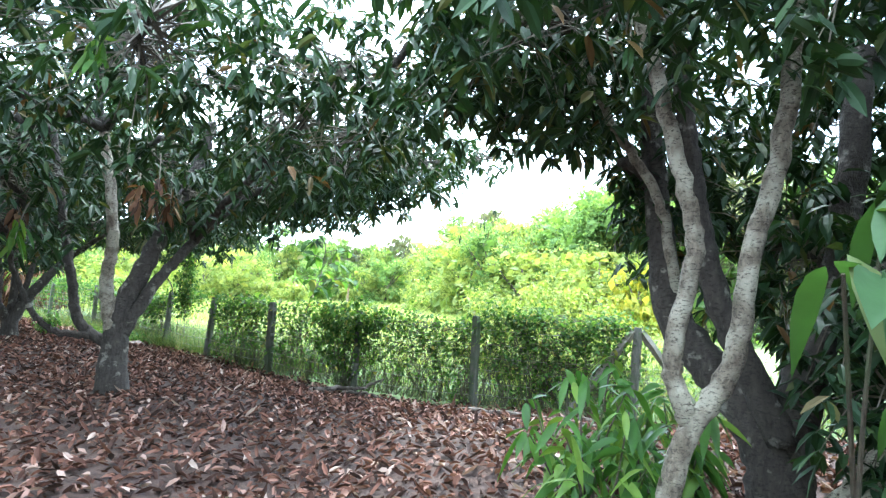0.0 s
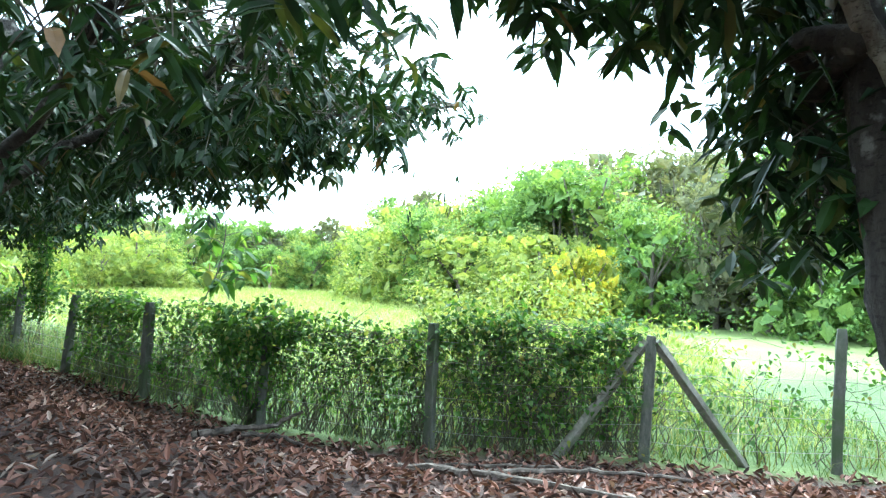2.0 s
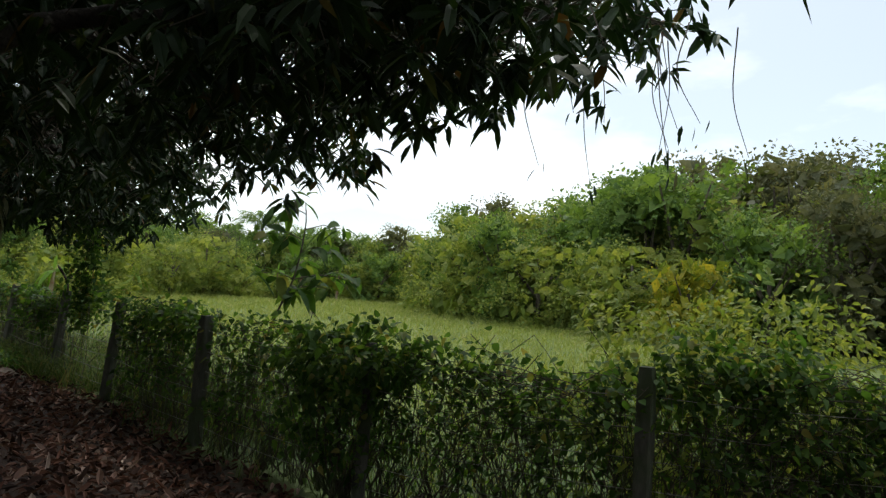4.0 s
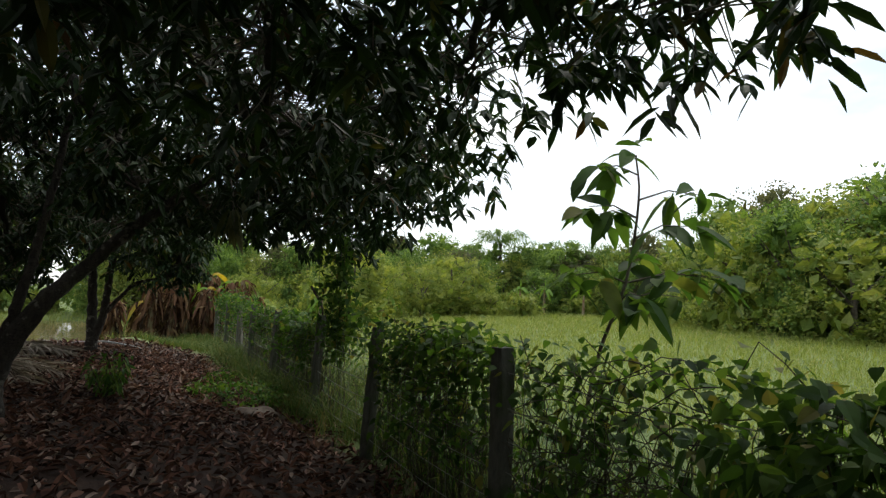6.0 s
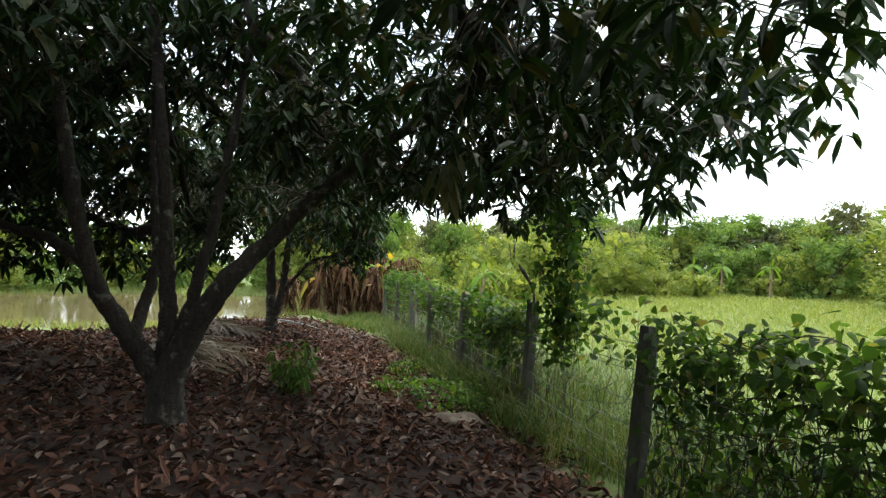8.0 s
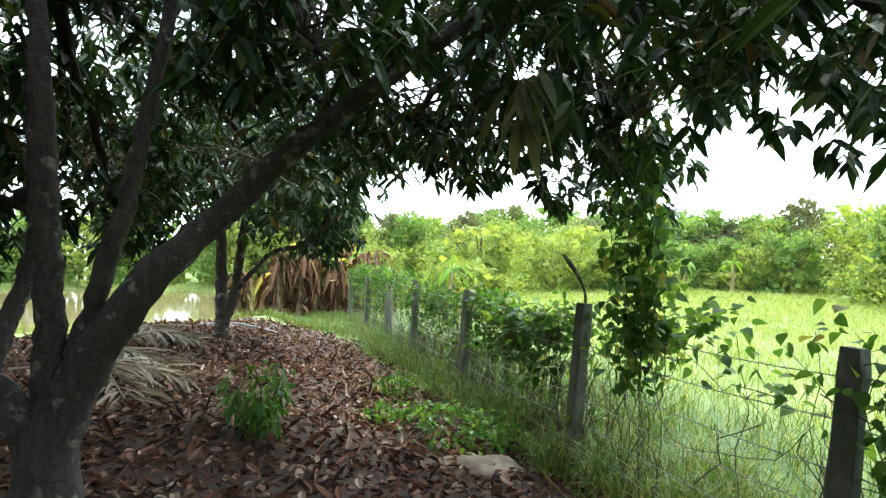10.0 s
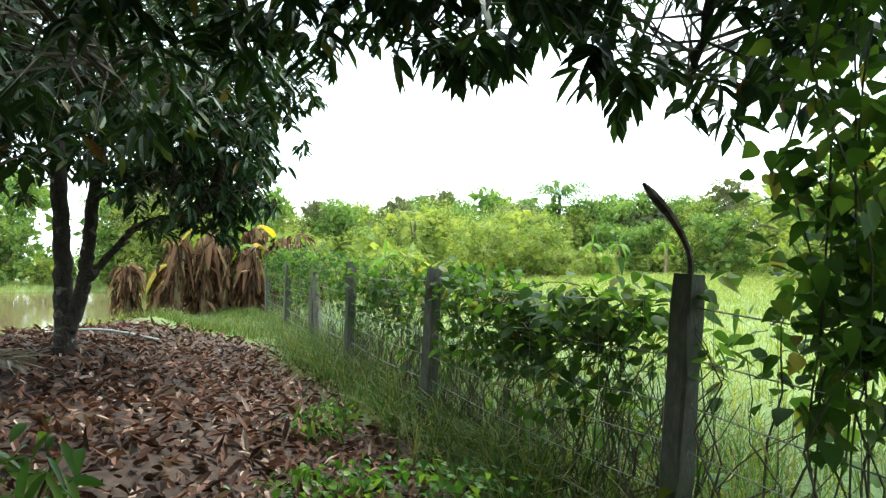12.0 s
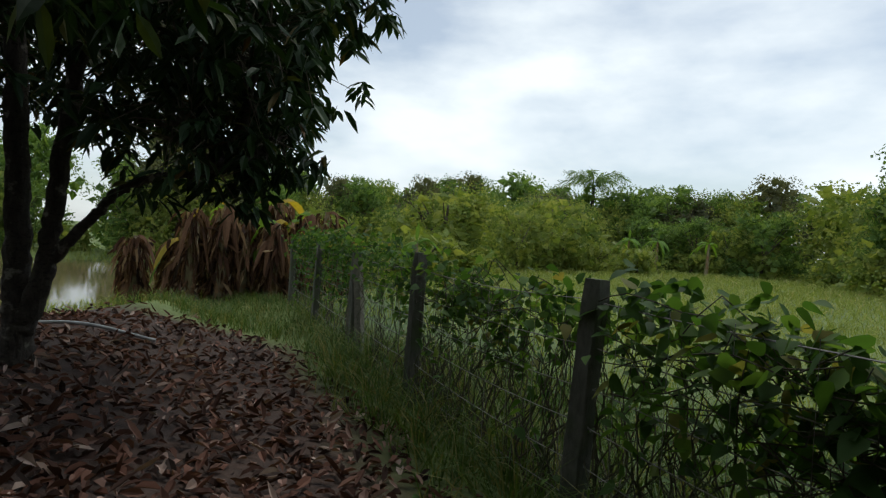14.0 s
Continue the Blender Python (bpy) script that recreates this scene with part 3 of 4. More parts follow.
def clump(name, centre, radii, count, material, label, category, leaf=(0.07, 0.055), heart=True, stems=14, base=None):
    """A rounded, ragged mass of leaves on a bundle of stems."""
    bx, by = base or centre[:2]
    z0 = h1(bx, by)
    t = thing(name, (bx, by, z0), label, category)
    dirs = unit(count)
    r = rng.uniform(0.45, 1.0, count) ** 0.5 * (1 + 0.22 * np.sin(dirs[:, 0] * 5 + dirs[:, 2] * 7) + rng.normal(0, 0.06, count))
    o = np.array(centre) + dirs * r[:, None] * np.array(radii)
    o = o[o[:, 2] > z0 + 0.02]
    o = o[clear_of_path(o)]
    d = rng.normal(size=o.shape) - np.array([0, 0, 0.5]) + (o - np.array(centre)) * 0.8
    v, f = blades(o, d, leaf[0] * rng.uniform(0.6, 1.3, len(o)), leaf[1] * rng.uniform(0.7, 1.2, len(o)), 0.25, 0.25, heart)
    mesh_object("foliage", v, f, material, t, kind="stuff")
    s = Soup()
    for k in range(stems):
        e = o[rng.integers(len(o))]
        tube(s, curve([(bx + rng.normal(0, 0.05), by + rng.normal(0, 0.05), z0 - 0.02), (np.array((bx, by, z0)) + e) / 2 + rng.normal(0, 0.06, 3), e], 8), np.linspace(0.008, 0.003, 9), 4)
    s.out("stem_tangle", VINE_STEM, t, kind="stuff")
    return t


clump("vine_clump", (0.24, 9.72, 0.86), (0.62, 0.34, 0.3), 1150, VINE, "dark mound of vine leaves smothering a fence post", "vine", (0.075, 0.055))
clump("vine_clump", (0.22, 9.76, 0.42), (0.5, 0.3, 0.5), 850, VINE, "dark hanging skirt of vine leaves on a fence post", "vine", (0.07, 0.05))
clump("thicket", (3.3, 9.3, 0.65), (1.5, 0.9, 0.95), 6000, FAR_LIGHT, "light green shrub growing behind the fence", "shrub", (0.08, 0.04), False, 40)
clump("thicket", (5.6, 9.6, 0.3), (1.5, 0.8, 0.7), 2500, FAR_LIGHT, "light green weedy shrub beyond the fence", "shrub", (0.08, 0.04), False, 25)

# vine column hanging between two posts
hang = thing("hanging_vine", (-3.68, 14.92, h1(-3.68, 14.92)), "leafy vine column climbing from the fence into the canopy", "vine")
s = Soup()
cols = []
for k in range(12):
    q = np.array([-3.64, 14.85]) + rng.normal(0, 0.12, 2)
    pts = [(*(q + rng.normal(0, 0.05, 2)), z) for z in np.linspace(h1(*q), rng.uniform(1.1, 2.35), 7)]
    c = curve(pts, 14)
    cols.append(c)
    tube(s, c, 0.0035, 4)
s.out("stem_tangle", VINE_STEM, hang, kind="stuff")
o = np.concatenate([c[rng.integers(6, len(c), 75)] for c in cols]) + rng.normal(scale=(0.09, 0.09, 0.08), size=(900, 3))
v, f = blades(o, rng.normal(size=o.shape) - np.array([0, 0, 0.6]), rng.uniform(0.05, 0.10, len(o)), rng.uniform(0.04, 0.08, len(o)), 0.2, 0.2, True)
mesh_object("foliage", v, f, VINE, hang, "heart-shaped green vine leaves", True, "stuff")


# ---- mango trees ----
def mango_tree(base, label, stems, blobs, n_whorls, leaf=0.17, group="mango trees of the orchard", bark=BARK, low=1.2, twig_share=0.6):
    """stems: lists of (points, radius at foot, radius at head, material). blobs: (centre, radii, weight)."""
    x, y = base
    t = thing("mango_tree", (x, y, h1(x, y)), label, "tree", group)
    heads = []
    for k, (pts, r0, r1, mat) in enumerate(stems):
        s = Soup()
        c = curve(pts, 44, 0.006)
        u = np.linspace(0, 1, len(c))
        r = r0 + (r1 - r0) * u ** 0.8 + (0.35 * r0 * np.exp(-u * 9) if k == 0 else 0)
        tube(s, c, r, 12, 0.045)
        s.out("trunk" if k == 0 else "stem", mat, t, "pale lichen-spotted stem" if mat is PALE_BARK else "", True)
        heads += [c[len(c) // 2], c[-1]]
    heads = np.array(heads)
    W = np.array([b[2] * b[1][0] * b[1][1] * b[1][2] for b in blobs]) ** 0.8
    crown, twigs = Soup(), Soup()
    for (cen, rad, wt), share in zip(blobs, W / W.sum()):
        cen, rad = np.array(cen, float), np.array(rad, float)
        hd = heads[np.argmin(np.linalg.norm(heads - cen, axis=1))]
        mid = hd * 0.5 + cen * 0.5 + np.array([0, 0, 0.12]) + rng.normal(0, 0.12, 3)
        s = Soup()
        limb = curve([hd, mid, cen, cen + (cen - hd) * 0.25], 18, 0.015)
        tube(s, limb, np.linspace(0.055, 0.012, len(limb)), 7, 0.05)
        s.out("limb", bark, t, "", True)
        m = int(n_whorls * share) + 4
        dirs = unit(m)
        rr = rng.uniform(0.15, 1.0, m) ** 0.45 * (1 + 0.18 * np.sin(dirs[:, 0] * 6 + cen[0]) * np.sin(dirs[:, 1] * 5 + cen[1]))
        c = cen + dirs * rr[:, None] * rad
        c = c[(c[:, 2] > low) & clear_of_path(c, 0.95, 0.72)]
        v, f = whorls(c, 8, leaf, leaf * 0.31, 0.9, 0.45)
        crown.add_np(v, f)
        for e in c[rng.random(len(c)) < twig_share]:
            st = limb[rng.integers(len(limb) // 3, len(limb))]
            tube(twigs, [st, (st + e) / 2 + rng.normal(0, 0.05, 3) + np.array([0, 0, 0.06]), e], [0.010, 0.006, 0.003], 3)
    twigs.out("twig_mass", TWIG, t, kind="stuff")
    crown.out("crown", MANGO, t, "long drooping dark green leaves")
    return t


def ring(cx, cy, r, z, n, rad, a0=0, a1=360, wt=1.0):
    return [((cx + r * math.cos(radians(a)), cy + r * math.sin(radians(a)), z + random.uniform(-0.15, 0.15)), rad, wt) for a in np.linspace(a0, a1, n, endpoint=a1 - a0 < 359)]


T0 = (-2.3, 6.76)
tree_0 = mango_tree(T0, "old mango tree with a low forked trunk, standing in fallen leaves",
           [([(T0[0], T0[1], -0.15), (T0[0] - 0.03, T0[1], 0.45), (T0[0] - 0.01, T0[1] + 0.03, 0.95), (T0[0] + 0.2, T0[1] + 0.25, 1.7), (T0[0] + 0.45, T0[1] + 0.7, 2.6), (T0[0] + 0.6, T0[1] + 0.9, 3.4)], 0.17, 0.06, BARK),
            ([(T0[0] - 0.05, T0[1], 0.7), (T0[0] - 0.14, T0[1] - 0.08, 1.25), (T0[0] - 0.1, T0[1] - 0.15, 1.9), (T0[0] - 0.3, T0[1] - 0.1, 3.0)], 0.085, 0.05, PALE_BARK),
            ([(T0[0] - 0.08, T0[1], 0.62), (T0[0] - 0.42, T0[1] + 0.05, 0.85), (T0[0] - 0.56, T0[1] + 0.1, 1.25), (T0[0] - 0.75, T0[1] + 0.2, 2.0), (T0[0] - 1.0, T0[1] + 0.3, 3.0)], 0.065, 0.04, BARK),
            ([(T0[0] + 0.03, T0[1], 0.75), (T0[0] + 0.28, T0[1] + 0.12, 1.3), (T0[0] + 0.62, T0[1] + 0.4, 1.85), (T0[0] + 1.1, T0[1] + 0.9, 2.5), (T0[0] + 1.7, T0[1] + 1.6, 2.9)], 0.08, 0.035, BARK),
            ([(T0[0] - 0.3, T0[1], 0.72), (T0[0] - 0.65, T0[1] - 0.15, 0.8), (T0[0] - 0.9, T0[1] - 0.25, 1.2), (T0[0] - 1.1, T0[1] - 0.3, 1.8)], 0.04, 0.025, BARK)],
           ring(*T0, 2.5, 3.15, 10, (1.35, 1.35, 0.95)) + ring(*T0, 3.5, 3.25, 5, (1.1, 1.1, 0.7), 25, 100) + [((T0[0], T0[1], 4.5), (2.6, 2.6, 1.2), 0.7), ((-3.3, 6.2, 2.3), (0.8, 0.8, 0.75), 1.2), ((-1.75, 6.9, 2.35), (0.6, 0.6, 0.6), 1.2), ((-4.2, 7.6, 2.2), (1.1, 1.1, 0.9), 1.0), ((-0.3, 10.5, 2.8), (1.0, 0.8, 0.6), 1.4), ((0.9, 9.6, 3.4), (0.9, 0.8, 0.5), 1.4), ((1.9, 8.9, 3.5), (0.8, 0.7, 0.45), 1.4), ((-1.4, 11.2, 2.9), (1.0, 0.8, 0.6), 1.3), ((-0.9, 7.6, 2.75), (0.9, 0.9, 0.6), 1.2), ((0.1, 7.9, 2.95), (0.9, 0.8, 0.55), 1.3)], 3250)

TA = (-6.2, 12.4)
CA = (-5.75, 12.35)
tree_a = mango_tree(TA, "large mango tree with a wide dark crown and many upright limbs",
           [([(TA[0], TA[1], -0.15), (TA[0] + 0.02, TA[1], 0.4), (TA[0] + 0.2, TA[1] + 0.04, 0.78), (TA[0] + 0.45, TA[1] + 0.12, 1.16), (TA[0] + 0.62, TA[1] + 0.42, 1.52), (TA[0] + 1.0, TA[1] + 0.62, 1.95), (TA[0] + 1.6, TA[1] + 0.85, 2.45), (TA[0] + 2.2, TA[1] + 1.0, 2.9)], 0.14, 0.03, BARK),
            ([(TA[0] - 0.04, TA[1], 0.35), (TA[0] - 0.18, TA[1] - 0.25, 0.8), (TA[0] - 0.33, TA[1] - 0.45, 1.28), (TA[0] - 0.5, TA[1] - 0.6, 2.35), (TA[0] - 0.6, TA[1] - 0.7, 3.3)], 0.095, 0.04, BARK),
            ([(TA[0], TA[1], 0.45), (TA[0] + 0.03, TA[1] - 0.05, 1.1), (TA[0], TA[1] - 0.08, 1.9), (TA[0] - 0.1, TA[1] - 0.2, 3.6)], 0.085, 0.035, BARK),
            ([(TA[0] + 0.04, TA[1], 0.55), (TA[0] + 0.2, TA[1] + 0.1, 1.2), (TA[0] + 0.24, TA[1] + 0.3, 2.1), (TA[0] + 0.3, TA[1] + 0.5, 3.4)], 0.065, 0.03, BARK),
            ([(TA[0] - 0.15, TA[1] - 0.2, 0.75), (TA[0] - 0.3, TA[1] + 0.1, 1.3), (TA[0] - 0.5, TA[1] + 0.2, 2.0), (TA[0] - 0.8, TA[1] + 0.4, 3.2)], 0.055, 0.025, BARK)],
           ring(*CA, 2.3, 3.1, 10, (1.3, 1.3, 0.95)) + ring(*CA, 3.5, 2.95, 5, (1.15, 1.15, 0.8), -25, 65) + ring(*CA, 3.3, 2.4, 5, (1.3, 1.3, 0.95), 120, 230) + [((CA[0], CA[1], 4.5), (2.8, 2.8, 1.3), 1.1), ((-7.6, 11.6, 2.5), (1.1, 1.1, 0.8), 1.6), ((-6.4, 13.2, 3.5), (1.3, 1.2, 0.7), 1.6), ((-7.2, 12.4, 3.4), (1.2, 1.2, 0.7), 1.5), ((-8.3, 13.1, 1.75), (0.9, 0.9, 0.85), 1.4), ((-8.8, 11.9, 1.65), (0.9, 0.9, 0.8), 1.4), ((-8.2, 14.3, 1.9), (0.8, 0.8, 0.8), 1.4), ((-4.0, 15.5, 2.15), (0.8, 0.7, 0.5), 3.2), ((-5.2, 15.4, 2.4), (0.9, 0.6, 0.45), 3.2), ((-6.3, 15.2, 2.5), (0.8, 0.6, 0.5), 4.0), ((-5.1, 14.3, 2.45), (0.9, 0.75, 0.55), 2.2), ((-5.2, 12.9, 2.5), (0.7, 0.6, 0.45), 4.0), ((-3.7, 14.2, 2.4), (0.9, 0.75, 0.55), 2.2), ((-2.6, 13.4, 2.4), (0.9, 0.9, 0.6), 1.5)], 4100, low=0.85)

TB = (-9.8, 17.6)
mango_tree(TB, "twin-stemmed young mango tree beside the pond",
           [([(TB[0], TB[1], -0.25), (TB[0] + 0.02, TB[1], 0.3), (TB[0] - 0.02, TB[1], 0.75), (TB[0] - 0.05, TB[1], 1.5), (TB[0] - 0.15, TB[1], 2.6)], 0.115, 0.07, BARK),
            ([(TB[0] + 0.05, TB[1], 0.3), (TB[0] + 0.22, TB[1] + 0.02, 0.8), (TB[0] + 0.3, TB[1] + 0.05, 1.6), (TB[0] + 0.45, TB[1] + 0.1, 2.8)], 0.085, 0.05, BARK),
            ([(TB[0] + 0.2, TB[1] + 0.02, 0.75), (TB[0] + 0.55, TB[1] + 0.1, 1.15), (TB[0] + 0.85, TB[1] + 0.15, 1.4), (TB[0] + 1.4, TB[1] + 0.2, 1.5)], 0.045, 0.025, BARK)],
           ring(*TB, 1.45, 2.6, 9, (1.0, 1.0, 0.9)) + [((TB[0], TB[1], 4.0), (1.9, 1.9, 1.4), 0.8), ((TB[0] + 1.3, TB[1] + 0.1, 1.75), (0.75, 0.7, 0.6), 1.3), ((TB[0] + 1.75, TB[1] + 0.2, 2.3), (0.6, 0.6, 0.8), 1.4), ((TB[0] + 2.0, TB[1] + 0.7, 3.0), (0.65, 0.65, 0.5), 1.5), ((TB[0] + 1.7, TB[1] + 0.5, 1.75), (0.45, 0.45, 0.45), 2.0), ((TB[0] - 1.2, TB[1] - 0.6, 1.7), (0.7, 0.7, 0.5), 1.0)], 1750)

TR = (2.9, 3.1)
mango_tree(TR, "multi-stemmed mango tree with pale lichen-blotched bark",
           [([(TR[0], TR[1], -0.15), (TR[0], TR[1], 0.35), (TR[0] - 0.12, TR[1] + 0.2, 0.8), (TR[0] - 0.38, TR[1] + 0.6, 1.3), (TR[0] - 0.45, TR[1] + 0.75, 2.1), (TR[0] - 0.5, TR[1] + 0.9, 3.2)], 0.22, 0.07, BARK),
            ([(1.75, 2.5, -0.1), (1.8, 2.5, 0.45), (1.9, 2.5, 0.79), (2.05, 2.45, 1.04), (2.12, 2.43, 1.3), (2.16, 2.41, 1.7), (2.3, 2.4, 2.2), (2.45, 2.4, 3.2)], 0.064, 0.048, PALE_BARK),
            ([(1.9, 2.5, 0.82), (1.82, 2.53, 1.05), (1.82, 2.52, 1.28), (1.9, 2.49, 1.69), (1.84, 2.52, 2.07), (1.7, 2.55, 2.6), (1.5, 2.6, 3.3)], 0.054, 0.04, PALE_BARK),
            ([(2.56, 3.66, 1.1), (2.38, 3.68, 2.1), (2.02, 3.74, 2.7), (1.7, 3.8, 3.3)], 0.045, 0.03, PALE_BARK),
            ([(TR[0] + 0.05, TR[1], 0.3), (TR[0] + 0.1, TR[1] - 0.1, 1.0), (TR[0] + 0.35, TR[1] - 0.1, 1.8), (TR[0] + 0.6, TR[1], 3.2)], 0.16, 0.08, BARK),
            ([(TR[0] - 0.05, TR[1] - 0.1, 0.6), (TR[0] - 0.35, TR[1] + 0.1, 1.4), (TR[0] - 0.5, TR[1] + 0.2, 2.2), (TR[0] - 0.6, TR[1] + 0.3, 3.3)], 0.10, 0.06, BARK),
            ([(TR[0] + 0.15, TR[1] - 0.25, 0.2), (TR[0] + 0.4, TR[1] - 0.5, 0.8), (TR[0] + 0.45, TR[1] - 0.55, 1.7), (TR[0] + 0.7, TR[1] - 0.6, 2.8)], 0.09, 0.05, PALE_BARK)],
           ring(*TR, 1.7, 3.3, 9, (1.15, 1.15, 0.9)) + [((TR[0], TR[1], 4.3), (2.2, 2.2, 1.2), 0.5), ((3.4, 3.6, 1.9), (0.9, 0.9, 0.8), 2.0), ((3.0, 4.5, 2.05), (0.6, 0.6, 0.5), 1.5), ((3.6, 2.4, 1.6), (0.9, 0.9, 0.9), 2.0), ((2.75, 1.9, 1.7), (0.5, 0.5, 0.6), 1.5), ((2.95, 2.3, 1.05), (0.55, 0.5, 0.6), 2.5), ((3.6, 1.9, 0.95), (0.8, 0.7, 0.7), 2.5), ((4.0, 3.1, 1.0), (0.8, 0.8, 0.8), 3.0), ((4.6, 2.6, 0.9), (0.8, 0.8, 0.8), 3.0), ((2.7, 4.1, 2.4), (0.6, 0.5, 0.55), 2.0),
            ((1.0, 4.2, 3.05), (0.8, 0.7, 0.5), 1.1), ((1.75, 4.2, 3.0), (0.7, 0.6, 0.5), 1.2), ((0.35, 4.5, 3.2), (0.7, 0.6, 0.5), 1.0)], 3000, low=0.3)
# Added trees, most out of view, that keep skylight from under the canopy.
bx, by = -8.6, 7.6
shade_tree = mango_tree((bx, by), "mango tree added further back to shade the orchard", [([(bx, by, -0.2), (bx, by, 0.6), (bx + 0.2, by, 1.6), (bx + 0.3, by + 0.2, 3.0)], 0.18, 0.07, BARK), ([(bx, by, 0.5), (bx - 0.35, by + 0.1, 1.4), (bx - 0.6, by + 0.3, 2.8)], 0.11, 0.05, BARK)],
                       ring(bx, by, 2.2, 2.5, 8, (1.4, 1.4, 1.0)) + [((bx, by, 3.9), (2.6, 2.6, 1.3), 0.7)], 750, leaf=0.25, twig_share=0.15)
# copies to the left, right and behind the walk block more of that light
for k, (x, y) in enumerate([(-10.4, 11.6), (-13.8, 10.4), (-6.2, 2.6), (-1.2, -4.2), (-6.5, -2.6), (4.6, -2.0), (-12.0, 3.0), (7.4, 2.2), (0.5, -9.0)]):
    copy_thing(shade_tree, Matrix.Translation((x, y, h1(x, y))) @ Matrix.Rotation(1.1 + 2.3 * k, 4, "Z"))


def shoot(base, tips, label, leaf=0.2, k=8, material=SHOOT, name="mango_shoot", per=3, category="shrub", slim=0.27):
    """A leafy seedling: thin stems with rosettes of leaves."""
    x, y, z = base
    t = thing(name, base, label, category)
    s, lf = Soup(), Soup()
    for tip in tips:
        c = curve([base, (np.array(base) * 0.45 + np.array(tip) * 0.55) + rng.normal(0, 0.03, 3), tip], 12)
        tube(s, c, np.linspace(0.009, 0.004, len(c)), 5)
        w = c[np.linspace(len(c) * 0.45, len(c) - 1, per).astype(int)]
        v, f = whorls(w, k, leaf, leaf * slim, 0.9, 0.3, 0.6, True)
        lf.add_np(v, f)
    s.out("stem_tangle", VINE_STEM, t, kind="stuff")
    lf.out("foliage", material, t, smooth=True, kind="stuff")
    return t


shoot((1.5, 2.75, h1(1.5, 2.75)), [(1.3, 2.7, 0.75), (1.5, 2.95, 1.0), (1.75, 2.9, 0.9), (1.2, 2.95, 0.65), (1.8, 3.2, 1.05), (1.35, 2.55, 0.5), (1.55, 3.3, 0.9), (1.62, 2.6, 0.85), (1.3, 3.2, 0.8), (1.75, 2.6, 0.6)], "bright green leafy shoots at a mango trunk's foot", 0.18, 6, SHOOT, per=4)
shoot((2.05, 2.9, h1(2.05, 2.9)), [(1.95, 2.75, 0.7), (2.2, 2.8, 0.8), (2.1, 3.1, 0.85), (1.9, 3.05, 0.6), (2.3, 3.0, 0.55), (2.1, 2.65, 0.5)], "bright green leafy shoots between mango stems", 0.2, 8, SHOOT, per=4)
shoot((2.15, 3.6, h1(2.15, 3.6)), [(2.0, 3.5, 0.6), (2.3, 3.6, 0.7), (2.1, 3.8, 0.75), (2.35, 3.85, 0.5)], "bright green leafy shoots in leaf litter", 0.2, 8, SHOOT, per=4)
shoot((1.6, 1.6, h1(1.6, 1.6)), [(1.35, 1.5, 0.4), (1.55, 1.35, 0.6), (1.7, 1.7, 0.5), (1.45, 1.85, 0.6), (1.85, 1.5, 0.75), (1.75, 1.3, 0.5)], "green leafy shoots sprouting from leaf litter", 0.19)
shoot((1.7, 1.3, h1(1.7, 1.3)), [(1.0, 0.62, 1.5), (1.12, 0.5, 1.6), (1.22, 0.75, 1.66), (1.2, 0.6, 1.3)], "low mango branch with large green leaves", 0.25, 5, BROAD, per=2, slim=0.24)


def sprig(tree, tip, root, leaf, material, label, k=9):
    """A twig of the tree that ends in one rosette of leaves."""
    s = Soup()
    c = curve([root, (np.array(root) + np.array(tip)) / 2 + np.array([0, 0, 0.06]), tip], 8)
    tube(s, c, np.linspace(0.009, 0.004, len(c)), 5)
    twig = s.out("twig", TWIG, tree)
    v, f = whorls(np.array([tip, tuple(c[-3])]), k, leaf, leaf * 0.26, 0.6, 0.9, 0.3, True)
    mesh_object("leaf_rosette", v, f, material, twig, label, True)


for tip in ((-1.95, 6.55, 2.3), (-1.8, 6.5, 2.15), (-2.1, 6.4, 2.2), (-3.2, 6.3, 1.85)):
    sprig(tree_0, tip, (tip[0] - 0.1, tip[1] + 0.3, tip[2] + 0.5), 0.2, DEAD_BANANA, "withered brown hanging leaves")
for tip in ((-1.7, 4.1, 2.95), (-3.3, 5.9, 1.75), (-3.05, 6.0, 1.7)):
    sprig(tree_0, tip, (tip[0] - 0.1, tip[1] + 0.4, tip[2] + 0.4), 0.2, SHOOT, "young yellow-green leaves")
sprig(tree_a, (-4.05, 13.0, 2.0), (-4.3, 13.3, 2.5), 0.25, FAR_GREY, "withered grey-green hanging leaves")
sprig(tree_a, (-3.9, 13.2, 2.05), (-4.1, 13.5, 2.6), 0.24, MANGO, "long hanging leaves")

# sapling behind the fence
SX, SY = -0.8, 12.05
sap = thing("sapling", (SX, SY, h1(SX, SY)), "slender leaning sapling with broad leaves behind the fence", "tree")
s, lf = Soup(), Soup()
stem = curve([(SX, SY, h1(SX, SY)), (-0.62, 12.1, 0.82), (-0.4, 12.15, 1.45), (-0.31, 12.15, 2.05), (-0.33, 12.15, 2.38)], 18)
tube(s, stem, np.linspace(0.017, 0.006, len(stem)), 6)
ends = [(-0.33, 12.15, 2.4)]
for z, dx, dy in ((1.52, 0.55, 0.05), (1.5, -0.35, -0.1), (1.78, 0.32, -0.35), (1.85, -0.32, 0.3), (2.05, 0.42, 0.1), (2.2, -0.3, 0), (1.42, 0.75, 0.2), (1.35, 0.1, -0.35), (1.3, 0.45, 0.25), (1.65, 0.1, 0.4), (1.95, -0.35, -0.25)):
    c = stem[np.argmin(abs(stem[:, 2] - z))]
    e = c + np.array([dx, dy, 0.05])
    tube(s, [c, (c + e) / 2 + np.array([0, 0, 0.05]), e], [0.007, 0.005, 0.003], 4)
    ends += [tuple(e), tuple((c + e) / 2)]
s.out("stem", TWIG, sap)
